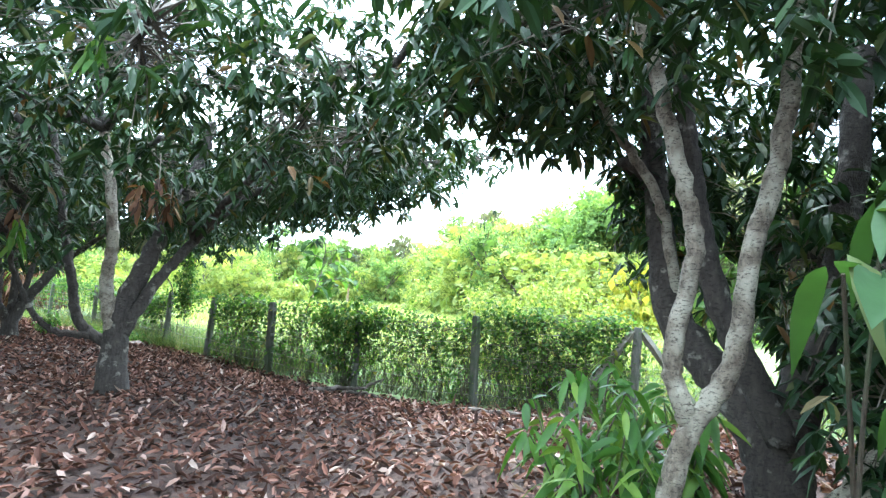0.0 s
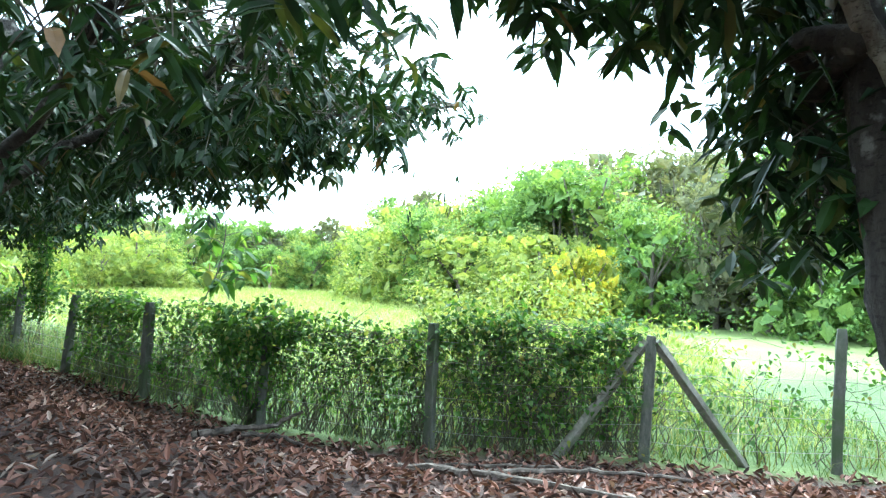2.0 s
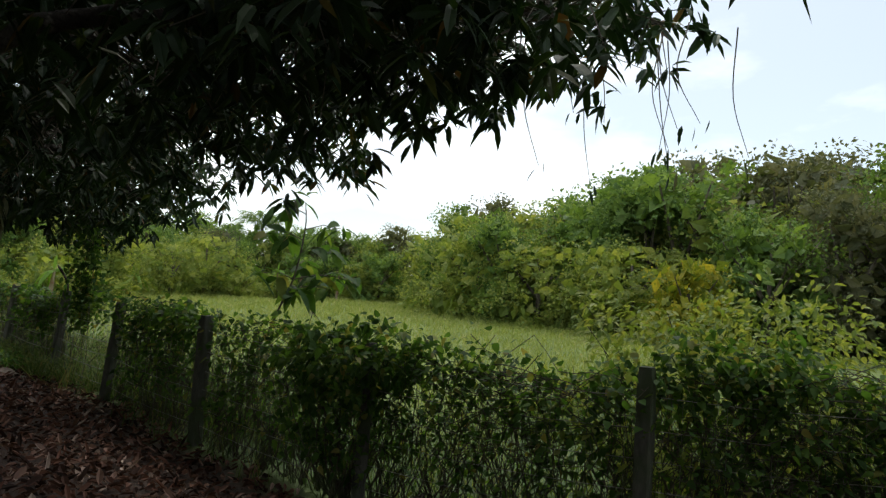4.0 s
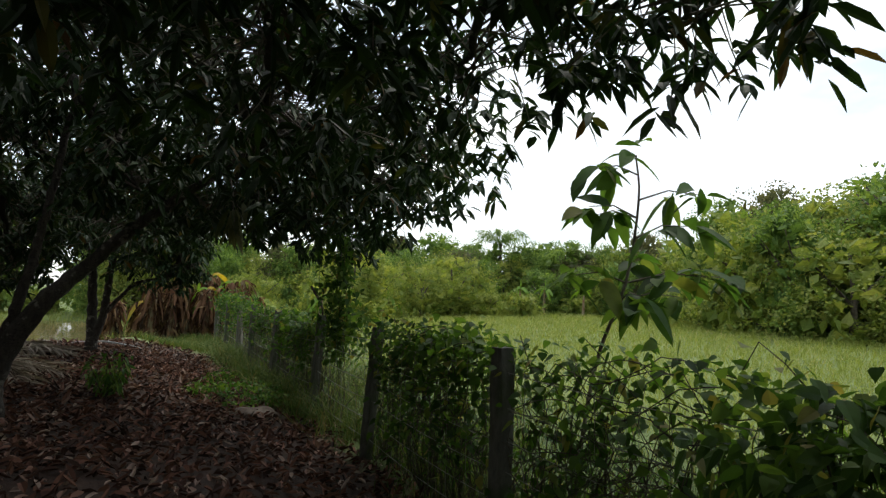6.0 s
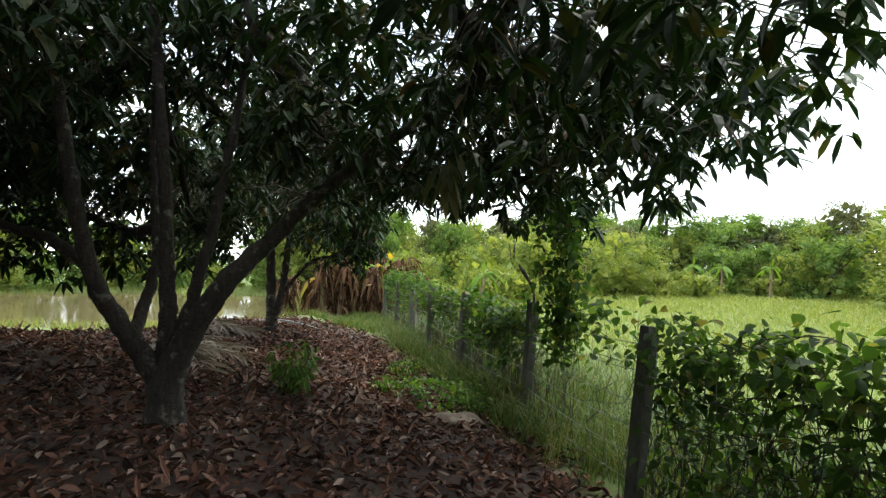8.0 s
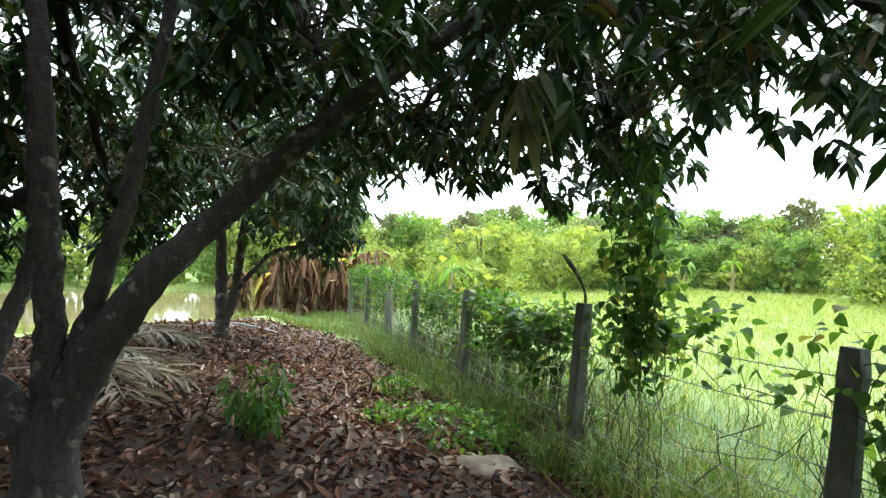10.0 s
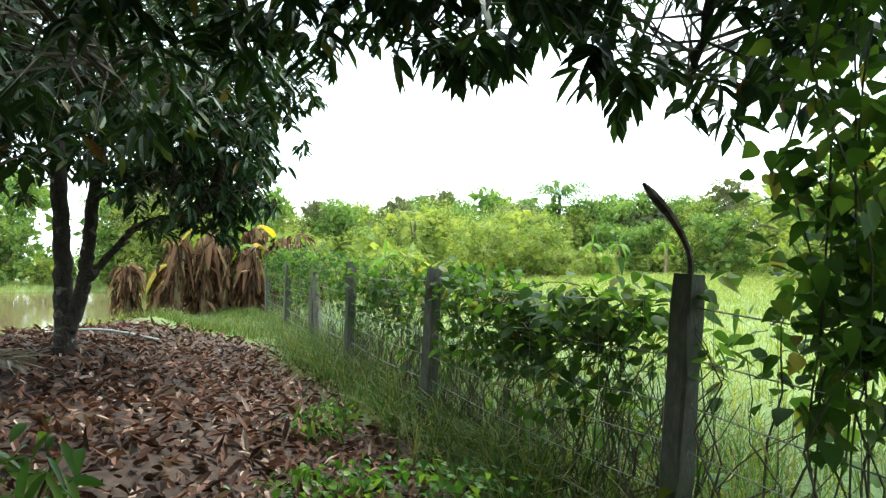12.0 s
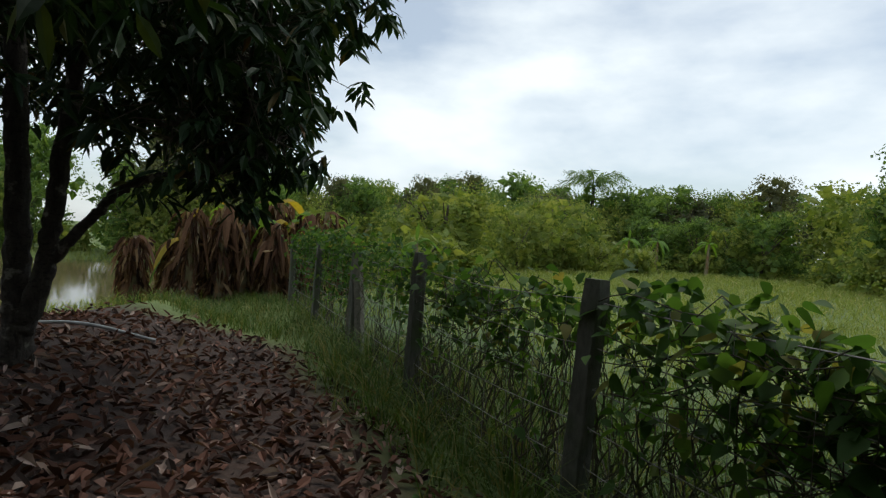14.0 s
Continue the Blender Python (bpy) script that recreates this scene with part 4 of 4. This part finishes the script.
v, f = whorls(np.array(ends), 5, 0.29, 0.11, 0.9, 0.2, 0.4, True)
lf.add_np(v, f)
lf.out("foliage", VINE, sap, "broad drooping green leaves", True)

# ---- dead wood, fronds, small things ----
def log(points, r, label):
    s = Soup()
    c = curve([(x, y, h1(x, y) + dz) for x, y, dz in points], 18, 0.01)
    tube(s, c, np.linspace(r, r * 0.45, len(c)), 7, 0.08)
    return tagged(s.out("fallen_branch", DEADWOOD), label, "branch", "fallen branches")


log([(-0.3, 9.0, 0.05), (0.1, 9.15, 0.12), (0.5, 9.25, 0.14), (0.85, 9.35, 0.26)], 0.045, "broken dead branch lying by the fence")
log([(0.2, 9.1, 0.08), (0.6, 8.9, 0.08), (1.0, 8.5, 0.03)], 0.03, "forked dead branch lying by the fence")
log([(1.6, 7.6, 0.05), (2.3, 7.0, 0.08), (3.0, 6.3, 0.06), (3.5, 6.0, 0.04)], 0.04, "long dead branch on fallen leaves")
log([(2.4, 7.5, 0.04), (3.4, 7.3, 0.07), (4.6, 6.9, 0.04)], 0.03, "thin dead branch below the fence")
log([(2.0, 7.9, 0.03), (2.6, 7.7, 0.06), (3.6, 7.6, 0.04)], 0.02, "thin dead branch below the fence")


def frond(x, y, ang, L, label):
    """A dry palm frond: a midrib with narrow leaflets on both sides."""
    t = thing("dead_palm_frond", (x, y, h1(x, y)), label, "palm frond", "dead palm fronds")
    dirv = np.array([math.cos(radians(ang)), math.sin(radians(ang))])
    pts = [(*(np.array([x, y]) + dirv * u), h1(*(np.array([x, y]) + dirv * u)) + 0.05 + 0.14 * math.sin(3.1 * u / L)) for u in np.linspace(0, L, 8)]
    c = curve(pts, 28)
    s = Soup()
    tube(s, c, np.linspace(0.022, 0.006, len(c)), 5)
    s.out("midrib", FROND, t)
    m = 46
    k = np.linspace(len(c) * 0.15, len(c) - 1, m).astype(int)
    o = np.concatenate([c[k], c[k]])
    sd = np.array([-dirv[1], dirv[0], 0])
    d = np.concatenate([np.tile(sd, (m, 1)), np.tile(-sd, (m, 1))]) * 0.8 + np.array([*dirv, 0.05]) + rng.normal(0, 0.2, (2 * m, 3))
    v, f = blades(o, d, rng.uniform(0.35, 0.6, 2 * m), 0.03, 0.35, 0.5)
    mesh_object("leaflet_fringe", v, f, FROND, t, kind="stuff")


frond(-10.4, 16.3, 25, 1.1, "grey dead palm frond at a tree's foot")
frond(-10.9, 16.9, -15, 1.1, "grey dead palm frond at a tree's foot")
frond(-9.6, 14.3, 15, 2.0, "grey dead palm frond on leaf litter")
frond(-9.4, 14.9, -25, 1.9, "grey dead palm frond on leaf litter")
frond(-10.2, 15.4, 0, 1.7, "grey dead palm frond on leaf litter")
stick = Soup()
c = curve([post_point(7, 0.95), post_point(7, 1.02) + (0, 0, 0.05), post_point(7, 1.02) + (-0.06, 0, 0.2), post_point(7, 1.02) + (-0.19, 0.02, 0.38)], 14)
tube(stick, c, np.interp(np.linspace(0, 1, len(c)), [0, 0.5, 0.75, 0.9, 1], [0.014, 0.013, 0.02, 0.024, 0.008]), 6)
tagged(stick.out("stick", DEADWOOD), "crooked dead stick standing on a fence post", "stick")
s = Soup()
c = curve([(-11.2, 18.6, h1(-11.2, 18.6) + 0.03), (-10.6, 18.9, h1(-10.6, 18.9) + 0.08), (-9.9, 19.1, h1(-9.9, 19.1) + 0.03)], 14)
tube(s, c, 0.018, 8)
tagged(s.out("hose", HOSE, None, "", True), "grey plastic water hose lying on the ground", "hose")
SEED = (-6.25, 13.95, h1(-6.25, 13.95))
shoot(SEED, [(SEED[0] + dx, SEED[1] + dy, SEED[2] + dz) for dx, dy, dz in ((0.0, 0.0, 0.52), (0.18, 0.1, 0.45), (-0.2, -0.05, 0.42), (0.05, 0.2, 0.5), (0.14, -0.16, 0.36), (-0.14, 0.14, 0.34), (0.24, -0.02, 0.28), (-0.26, 0.08, 0.25))], "small dark green seedling in fallen leaves", 0.12, 8, SHOOT, per=4)
clump("ground_creeper", (-5.4, 15.3, -0.13), (0.75, 0.55, 0.16), 1000, SHOOT, "low bright green creeping weeds by the fence", "weeds", (0.05, 0.04), True, 6)
clump("ground_creeper", (-6.4, 16.6, -0.12), (0.25, 0.25, 0.12), 160, VINE, "small green weed in fallen leaves", "weeds", (0.09, 0.03), False, 4)

# low hump of bare earth
bm = bmesh.new()
bmesh.ops.create_icosphere(bm, subdivisions=4, radius=1.0)
for vert in bm.verts:
    k = 1 + 0.22 * noise.noise(vert.co * 1.7) + 0.08 * noise.noise(vert.co * 6.0)
    vert.co = Vector((vert.co.x * 0.42 * k, vert.co.y * 0.3 * k, vert.co.z * 0.15 * k))
me = bpy.data.meshes.new("earth_hump")
bm.to_mesh(me)
bm.free()
me.materials.append(EARTH)
me.polygons.foreach_set("use_smooth", np.ones(len(me.polygons), bool))
hump = tagged(new("earth_hump", me), "low hump of bare brown earth by the fence", "earth mound")
hump.matrix_basis = pose(-4.8, 14.75, h1(-4.8, 14.75) - 0.05, 0, 0, 30)


def strands(x, y, top, n, label):
    """Thin bare twigs that hang from the canopy, each ending in a few leaves."""
    t = thing("hanging_twig", (x, y, top), label, "twig", "twigs hanging from the canopy")
    s, ends = Soup(), []
    for k in range(n):
        q = np.array([x, y]) + rng.normal(0, 0.16, 2)
        drop = rng.uniform(0.45, 0.95)
        c = curve([(*q, top), (*(q + rng.normal(0, 0.05, 2)), top - drop * 0.5), (*(q + rng.normal(0, 0.09, 2)), top - drop)], 10)
        tube(s, c, np.linspace(0.005, 0.002, len(c)), 4)
        ends.append(c[-1])
    s.out("stem_tangle", TWIG, t, kind="stuff")
    v, f = whorls(np.array(ends), 2, 0.12, 0.03, 0.3, 1.0, 0.2)
    mesh_object("foliage", v, f, MANGO, t, kind="stuff")


strands(1.75, 8.75, 3.25, 5, "thin bare twigs hanging from the canopy")
strands(2.25, 8.55, 3.3, 5, "thin bare twigs hanging with a few leaves")

# ---- tall grass by the fence, field and pond ----
def grass_patch(name, pts, length, width, material, label, lean=0.35):
    n = len(pts)
    o = np.column_stack([pts, height(pts)])
    d = np.column_stack([rng.normal(0, lean, n), rng.normal(0, lean, n), np.ones(n)])
    v, f = slivers(o, d, length * rng.uniform(0.5, 1.2, n), width, 0.35)
    return tagged(mesh_object(name, v, f, material), label, "grass", kind="stuff")


def tufts(p, k, spread):
    return np.repeat(p, k, 0) + rng.normal(0, spread, (len(p) * k, 2))


p = np.column_stack([rng.uniform(-14, -3, 6000), rng.uniform(13, 26, 6000)])
sd = fence_dist(p)
p = p[(sd > -0.6) & (rng.random(6000) > litter_zone(p) + 0.1) & ((sd < 0.75) | (p[:, 1] > 20.8)) & ((sd < 2.0) | (rng.random(6000) < 0.2))]
grass_patch("tall_grass", tufts(p, 9, 0.06), 0.30, 0.009, WEED, "tall green grass along the fence")
p = np.column_stack([rng.uniform(-4, 8, 2500), rng.uniform(6, 15, 2500)])
p = p[abs(fence_dist(p) + 0.15) < 0.4]
grass_patch("tall_grass", tufts(p, 6, 0.06), 0.28, 0.008, WEED, "green grass at the fence's foot")
p = np.column_stack([rng.uniform(-9, -3.5, 900), rng.uniform(14, 21, 900)])
sd = fence_dist(p)
p = p[(sd > -0.1) & (sd < 0.5)]
grass_patch("tall_grass", tufts(p, 16, 0.05), 0.55, 0.011, WEED, "arching dark green grass tufts beside the fence", 0.5)
p = np.column_stack([rng.uniform(-9, 0, 4200), rng.uniform(11.5, 21, 4200)])
sd = fence_dist(p)
p = p[(sd < -0.02) & (sd > -1.1 - 0.5 * np.sin(2.3 * p[:, 1]))]
grass_patch("tall_grass", tufts(p, 11, 0.07), 0.55, 0.009, WEED, "tall dark weeds behind the fence wires", 0.3)
p = np.column_stack([rng.uniform(-9, 9, 9000), rng.uniform(6, 21, 9000)])
p = p[(fence_dist(p) < -0.1) & (rng.random(9000) < lush_zone(p) * 0.8)]
grass_patch("tall_grass", tufts(p, 6, 0.09), 0.36, 0.010, WEED, "rank green weeds in the strip behind the fence", 0.45)
# field: denser near the fence
n = 42000
u = rng.random(n) ** 1.7
p = np.column_stack([rng.uniform(-1, 1, n), u])
q = np.column_stack([-6 + 7 * u + p[:, 0] * (14 + 26 * u), 8 + 62 * u])
sd = fence_dist(q)
q = q[(sd < -0.5) & (rng.random(len(q)) > 0.85 * lush_zone(q))]
dist = np.hypot(q[:, 0] + 3, q[:, 1] - 10)
o = tufts(q, 4, 0.16)
dd = np.repeat(dist, 4)
grass_patch("field_grass", o, 0.27 + 0.004 * dd, 0.007 + 0.0008 * dd, GRASS, "yellow-green grass covering the open field", 0.4)
a = rng.uniform(0, 2 * np.pi, 2600)
r = POND_R + rng.normal(1.3, 0.9, 2600)
p = np.column_stack([POND[0] + r * np.cos(a), POND[1] + r * np.sin(a)])
grass_patch("pond_grass", tufts(p, 5, 0.1), 0.4, 0.02, GRASS, "light green grass on the pond's bank")


# ---- bananas, palm ----
def banana(x, y, hgt, n_green, n_dead, label, group="banana plants", spike=False):
    z = h1(x, y)
    t = thing("banana_plant", (x, y, z), label, "banana plant", group)
    s = Soup()
    c = curve([(x, y, z - 0.1), (x + 0.04, y, z + hgt * 0.5), (x + 0.08, y + 0.03, z + hgt)], 10)
    tube(s, c, np.linspace(0.13, 0.06, len(c)), 9, 0.05)
    s.out("stem", TRUNK_BANANA, t)
    top = c[-1]

    def long_leaf(o, ang, L, w, rise, fall):
        d = np.array([math.cos(ang), math.sin(ang), 0])
        u = np.linspace(0, 1, 9)
        mid = o + d * (u * L * 0.8)[:, None] + np.array([0, 0, 1.0]) * (rise * u - fall * u ** 2)[:, None]
        ww = w * np.sin(np.pi * np.clip(u * 0.93 + 0.05, 0, 1)) ** 0.6
        sd = np.array([-d[1], d[0], 0])
        v = np.concatenate([mid - sd * ww[:, None] + [0, 0, -0.06], mid, mid + sd * ww[:, None] + [0, 0, -0.06]])
        f = [(k, k + 1, 9 + k + 1, 9 + k) for k in range(8)] + [(9 + k, 9 + k + 1, 18 + k + 1, 18 + k) for k in range(8)]
        return v, f
    for k in range(n_green):
        s = Soup()
        s.add(*long_leaf(top, rng.uniform(0, 6.28), rng.uniform(0.55, 1.1) * (1 if n_dead else 1.5), rng.uniform(0.08, 0.17), rng.uniform(0.2, 0.8), rng.uniform(0.7, 1.5)))
        if n_dead and k % 2:
            s.out("leaf", YELLOW_BANANA, t, "yellowing banana leaf")
        else:
            s.out("leaf", BANANA, t, "broad yellow-green banana leaf")
    if spike:
        s = Soup()
        v, f = blades(np.array([top]), np.array([[0.06, 0, 1.0]]), 0.75, 0.16, 0.0, 0.6)
        s.add_np(v, f)
        s.out("leaf", BANANA, t, "pale rolled young banana leaf")
    if n_dead:
        zz = z + 0.12 + (hgt - 0.12) * rng.uniform(0.0, 1.0, n_dead) ** 0.8
        ang = rng.uniform(0, 6.28, n_dead)
        out = rng.uniform(0.1, 0.27, n_dead)
        lean = (zz - z) / hgt
        o = np.column_stack([x + 0.08 * lean + out * np.cos(ang), y + out * np.sin(ang), zz])
        d = np.column_stack([np.cos(ang) * 0.3, np.sin(ang) * 0.3, -np.ones(n_dead)]) + rng.normal(0, 0.42, (n_dead, 3))
        ln = np.minimum(rng.uniform(0.12, 0.42, n_dead), zz - z - 0.02)
        v, f = blades(o, d, ln, rng.uniform(0.03, 0.1, n_dead), rng.normal(0.15, 0.3, n_dead), 1.1)
        shreds = Soup()
        shreds.add_np(v, f)
        m = n_dead // 5
        ang = rng.uniform(0, 6.28, m)
        top_z = z + hgt * rng.uniform(0.6, 1.0, m)
        o = np.column_stack([x + 0.07 + 0.16 * np.cos(ang), y + 0.16 * np.sin(ang), top_z])
        d = np.column_stack([np.cos(ang) * 0.25, np.sin(ang) * 0.25, -np.ones(m)]) + rng.normal(0, 0.15, (m, 3))
        v, f = blades(o, d, np.minimum(rng.uniform(0.4, 0.9, m), top_z - z - 0.03), rng.uniform(0.03, 0.08, m), 0.1, 1.0)
        shreds.add_np(v, f)
        shreds.out("dead_leaves", DEAD_BANANA, t, "shredded brown hanging dead leaves")
        for k in range(7):
            s = Soup()
            s.add(*long_leaf(top - np.array([0, 0, 0.1 * k]), rng.uniform(0, 6.28), rng.uniform(0.4, 0.75), rng.uniform(0.05, 0.1), rng.uniform(0.1, 0.45), rng.uniform(0.8, 1.5)))
            s.out("leaf", DEAD_BANANA, t, "brown drooping dead banana leaf")


banana(-15.7, 24.9, 1.7, 0, 260, "banana stem wrapped in brown dead leaves")
for u in np.linspace(-1.7, 1.1, 17):
    banana(-12.9 + 0.966 * u + rng.normal(0, 0.06), 26.0 + 0.258 * u + rng.normal(0, 0.6), rng.uniform(1.3, 2.2), rng.integers(0, 3), 190, "banana plant with a skirt of brown dead leaves")
for x, y in ((-12.4, 34.4), (-11.8, 43.2), (-4.5, 55.5), (-2.6, 56.5), (0.5, 56.0)):
    banana(x, y, 1.4 + 0.8 * (y > 50), 7, 0, "green banana plant in the far thicket", spike=True)

palm = thing("palm_tree", (-7.4, 66.0, h1(-7.4, 66)), "distant palm with arching fronds above the trees", "palm")
s = Soup()
tube(s, curve([(-7.4, 66, -0.5), (-7.3, 66, 3), (-7.2, 66, 6.2)], 10), np.linspace(0.2, 0.14, 11), 8)
s.out("trunk", BARK, palm)
for k in range(15):
    a = k * 0.42 + rng.normal(0, 0.1)
    d = np.array([math.cos(a), math.sin(a), 0])
    u = np.linspace(0, 1, 12)
    rise = rng.uniform(1.6, 4.0)
    mid = np.array([-7.2, 66, 6.2]) + d * (rng.uniform(1.9, 2.9) * u)[:, None] + np.array([0, 0, 1]) * (rise * u - 2.2 * u ** 2)[:, None]
    s = Soup()
    tube(s, mid, np.linspace(0.03, 0.01, 12), 4)
    o = np.repeat(mid[2:], 6, 0)
    v, f = blades(o, rng.normal(0, 0.6, o.shape) + d * 0.9 - np.array([0, 0, 0.25]), 0.7, 0.07, 0.2)
    s.add_np(v, f)
    s.out("frond", FAR_GREEN, palm)


# ---- distant trees ----
def far_tree(hgt, wid, material, count, label, leaf=0.22, trunk_h=0.35):
    """A rounded tree of many leaf clumps with gaps, standing at the origin."""
    t = thing("far_tree", (0, 0, 0), label, "tree", "trees round the field")
    s = Soup()
    tube(s, curve([(0, 0, -0.4), (0.1, 0, hgt * 0.3), (0, 0.1, hgt * 0.75)], 8), np.linspace(0.16, 0.05, 9), 7)
    for k in range(5):
        a = rng.uniform(0, 6.28)
        tube(s, curve([(0.05, 0, hgt * 0.3), (0.4 * wid * math.cos(a), 0.4 * wid * math.sin(a), hgt * 0.55), (0.75 * wid * math.cos(a), 0.75 * wid * math.sin(a), hgt * 0.75)], 6), np.linspace(0.07, 0.02, 7), 5)
    s.out("trunk", TWIG, t)
    nb = 46
    zz = rng.uniform(0.06, 0.9, nb)
    ang = rng.uniform(0, 6.28, nb)
    rad = wid * np.sqrt(np.clip(1 - ((zz - 0.35) / 0.66) ** 2, 0.05, 1)) * rng.uniform(0.3, 1.05, nb) ** 0.7
    bl = np.column_stack([rad * np.cos(ang), rad * np.sin(ang), zz * hgt])
    br = rng.uniform(0.2, 0.42, nb) * wid
    b = rng.choice(nb, count, p=br ** 1.6 / (br ** 1.6).sum())
    e = unit(count)
    o = bl[b] + e * (br[b] * rng.uniform(0.55, 1.08, count))[:, None] * (1, 1, 0.75)
    ok = o[:, 2] > 0.05
    o, e = o[ok], e[ok]
    d = rng.normal(size=o.shape) + e * 0.6 - np.array([0, 0, 0.3])
    v, f = diamonds(o, d, leaf * 0.85 * rng.uniform(0.5, 1.4, len(o)), leaf * 0.58 * rng.uniform(0.7, 1.3, len(o)))
    inner = rng.choice(nb, count // 9)
    o = bl[inner] * (0.8, 0.8, 0.92) + unit(len(inner)) * (br[inner] * 0.55)[:, None]
    w, g = diamonds(o, rng.normal(size=o.shape), 0.22 * rng.uniform(2.2, 3.6, len(o)), 0.22 * rng.uniform(1.6, 2.6, len(o)))
    mesh_object("crown", np.concatenate([v, w]), np.concatenate([f, g + len(v)]), material, t)
    return t


PROTOS = [far_tree(6.0, 2.6, FAR_GREEN, 4600, "dense green orchard tree at the field's edge", 0.18), far_tree(5.2, 2.8, FAR_LIGHT, 4600, "light green leafy tree at the field's edge", 0.18),
          far_tree(6.4, 2.4, FAR_GREY, 3200, "grey-green tree at the field's edge", 0.17), far_tree(2.2, 1.9, FAR_LIGHT, 2600, "low light green bush at the field's edge", 0.17),
          far_tree(3.4, 1.9, FAR_YELLOW, 2800, "yellow-green flowering tree at the field's edge", 0.16)]
spots = []


def row(points, step_m, mix, jitter, scale, end=1.0):
    """Trees along a line; end: how much smaller or larger they are at its end."""
    pts = np.array(points, float)
    for i, (a, b) in enumerate(zip(pts, pts[1:])):
        m = max(1, int(np.linalg.norm(b - a) / step_m))
        for k in range(m):
            q = a + (b - a) * (k + 0.5) / m + rng.normal(0, jitter, 2)
            spots.append((q[0], q[1], int(rng.choice(len(mix), p=np.array(mix) / sum(mix))), rng.uniform(*scale) * (1 + (end - 1) * (i + k / m) / (len(pts) - 1))))


# grove on the field's far side: front bushes, then taller rows
row([(31, 14), (24, 24), (15, 32), (9, 42), (7.5, 52)], 2.1, (2, 5, 1, 4, 0), 0.7, (1.1, 1.4), 0.8)
row([(36, 16), (28, 28), (19, 37), (12, 46), (10, 54)], 2.1, (5, 3, 2, 0, 0), 0.9, (1.65, 1.85), 0.84)
row([(42, 20), (33, 33), (24, 43), (17, 52)], 2.8, (5, 2, 3, 0, 0), 1.2, (2.05, 2.25), 0.84)
# hedge at the field's end and along the left
row([(8, 58), (-6, 60), (-20, 56), (-30, 52)], 1.5, (4, 3, 0.6, 3, 0), 0.9, (0.75, 1.0))
row([(12, 64), (-6, 67), (-24, 63), (-40, 55)], 1.8, (5, 2, 1, 0, 0), 1.0, (1.1, 1.25))
row([(-12, 36), (-15, 44), (-10, 50), (-4, 53)], 1.3, (0, 1, 0, 6, 0), 0.7, (0.7, 0.95))
row([(-13.5, 30), (-17.5, 37)], 1.2, (0, 1, 0, 6, 0), 0.5, (0.55, 0.8))
row([(-24, 44), (-36, 38), (-42, 26), (-44, 10), (-40, -8), (-28, -24), (-5, -30), (18, -26), (34, -8), (34, 10)], 5.0, (4, 3, 1, 1, 0), 1.2, (0.9, 1.2))
row([(-25, 40), (-33, 37), (-38.5, 31), (-39, 22), (-35, 14), (-28, 10)], 1.9, (3, 4, 0.5, 3, 0), 0.6, (0.6, 0.95))
spots.append((15.1, 27.9, 4, 1.15))
used = set()
for x, y, k, sc in spots:
    m = Matrix.Translation((x, y, h1(x, y) - 0.05)) @ Matrix.Rotation(rng.uniform(0, 6.28), 4, "Z") @ Matrix.Diagonal((sc * rng.uniform(0.8, 1.3), sc * rng.uniform(0.8, 1.3), sc * rng.uniform(0.92, 1.08), 1))
    if k not in used:
        used.add(k)
        PROTOS[k].matrix_basis = m
    else:
        c = copy_thing(PROTOS[k], Matrix.Identity(4))
        c.matrix_basis = m
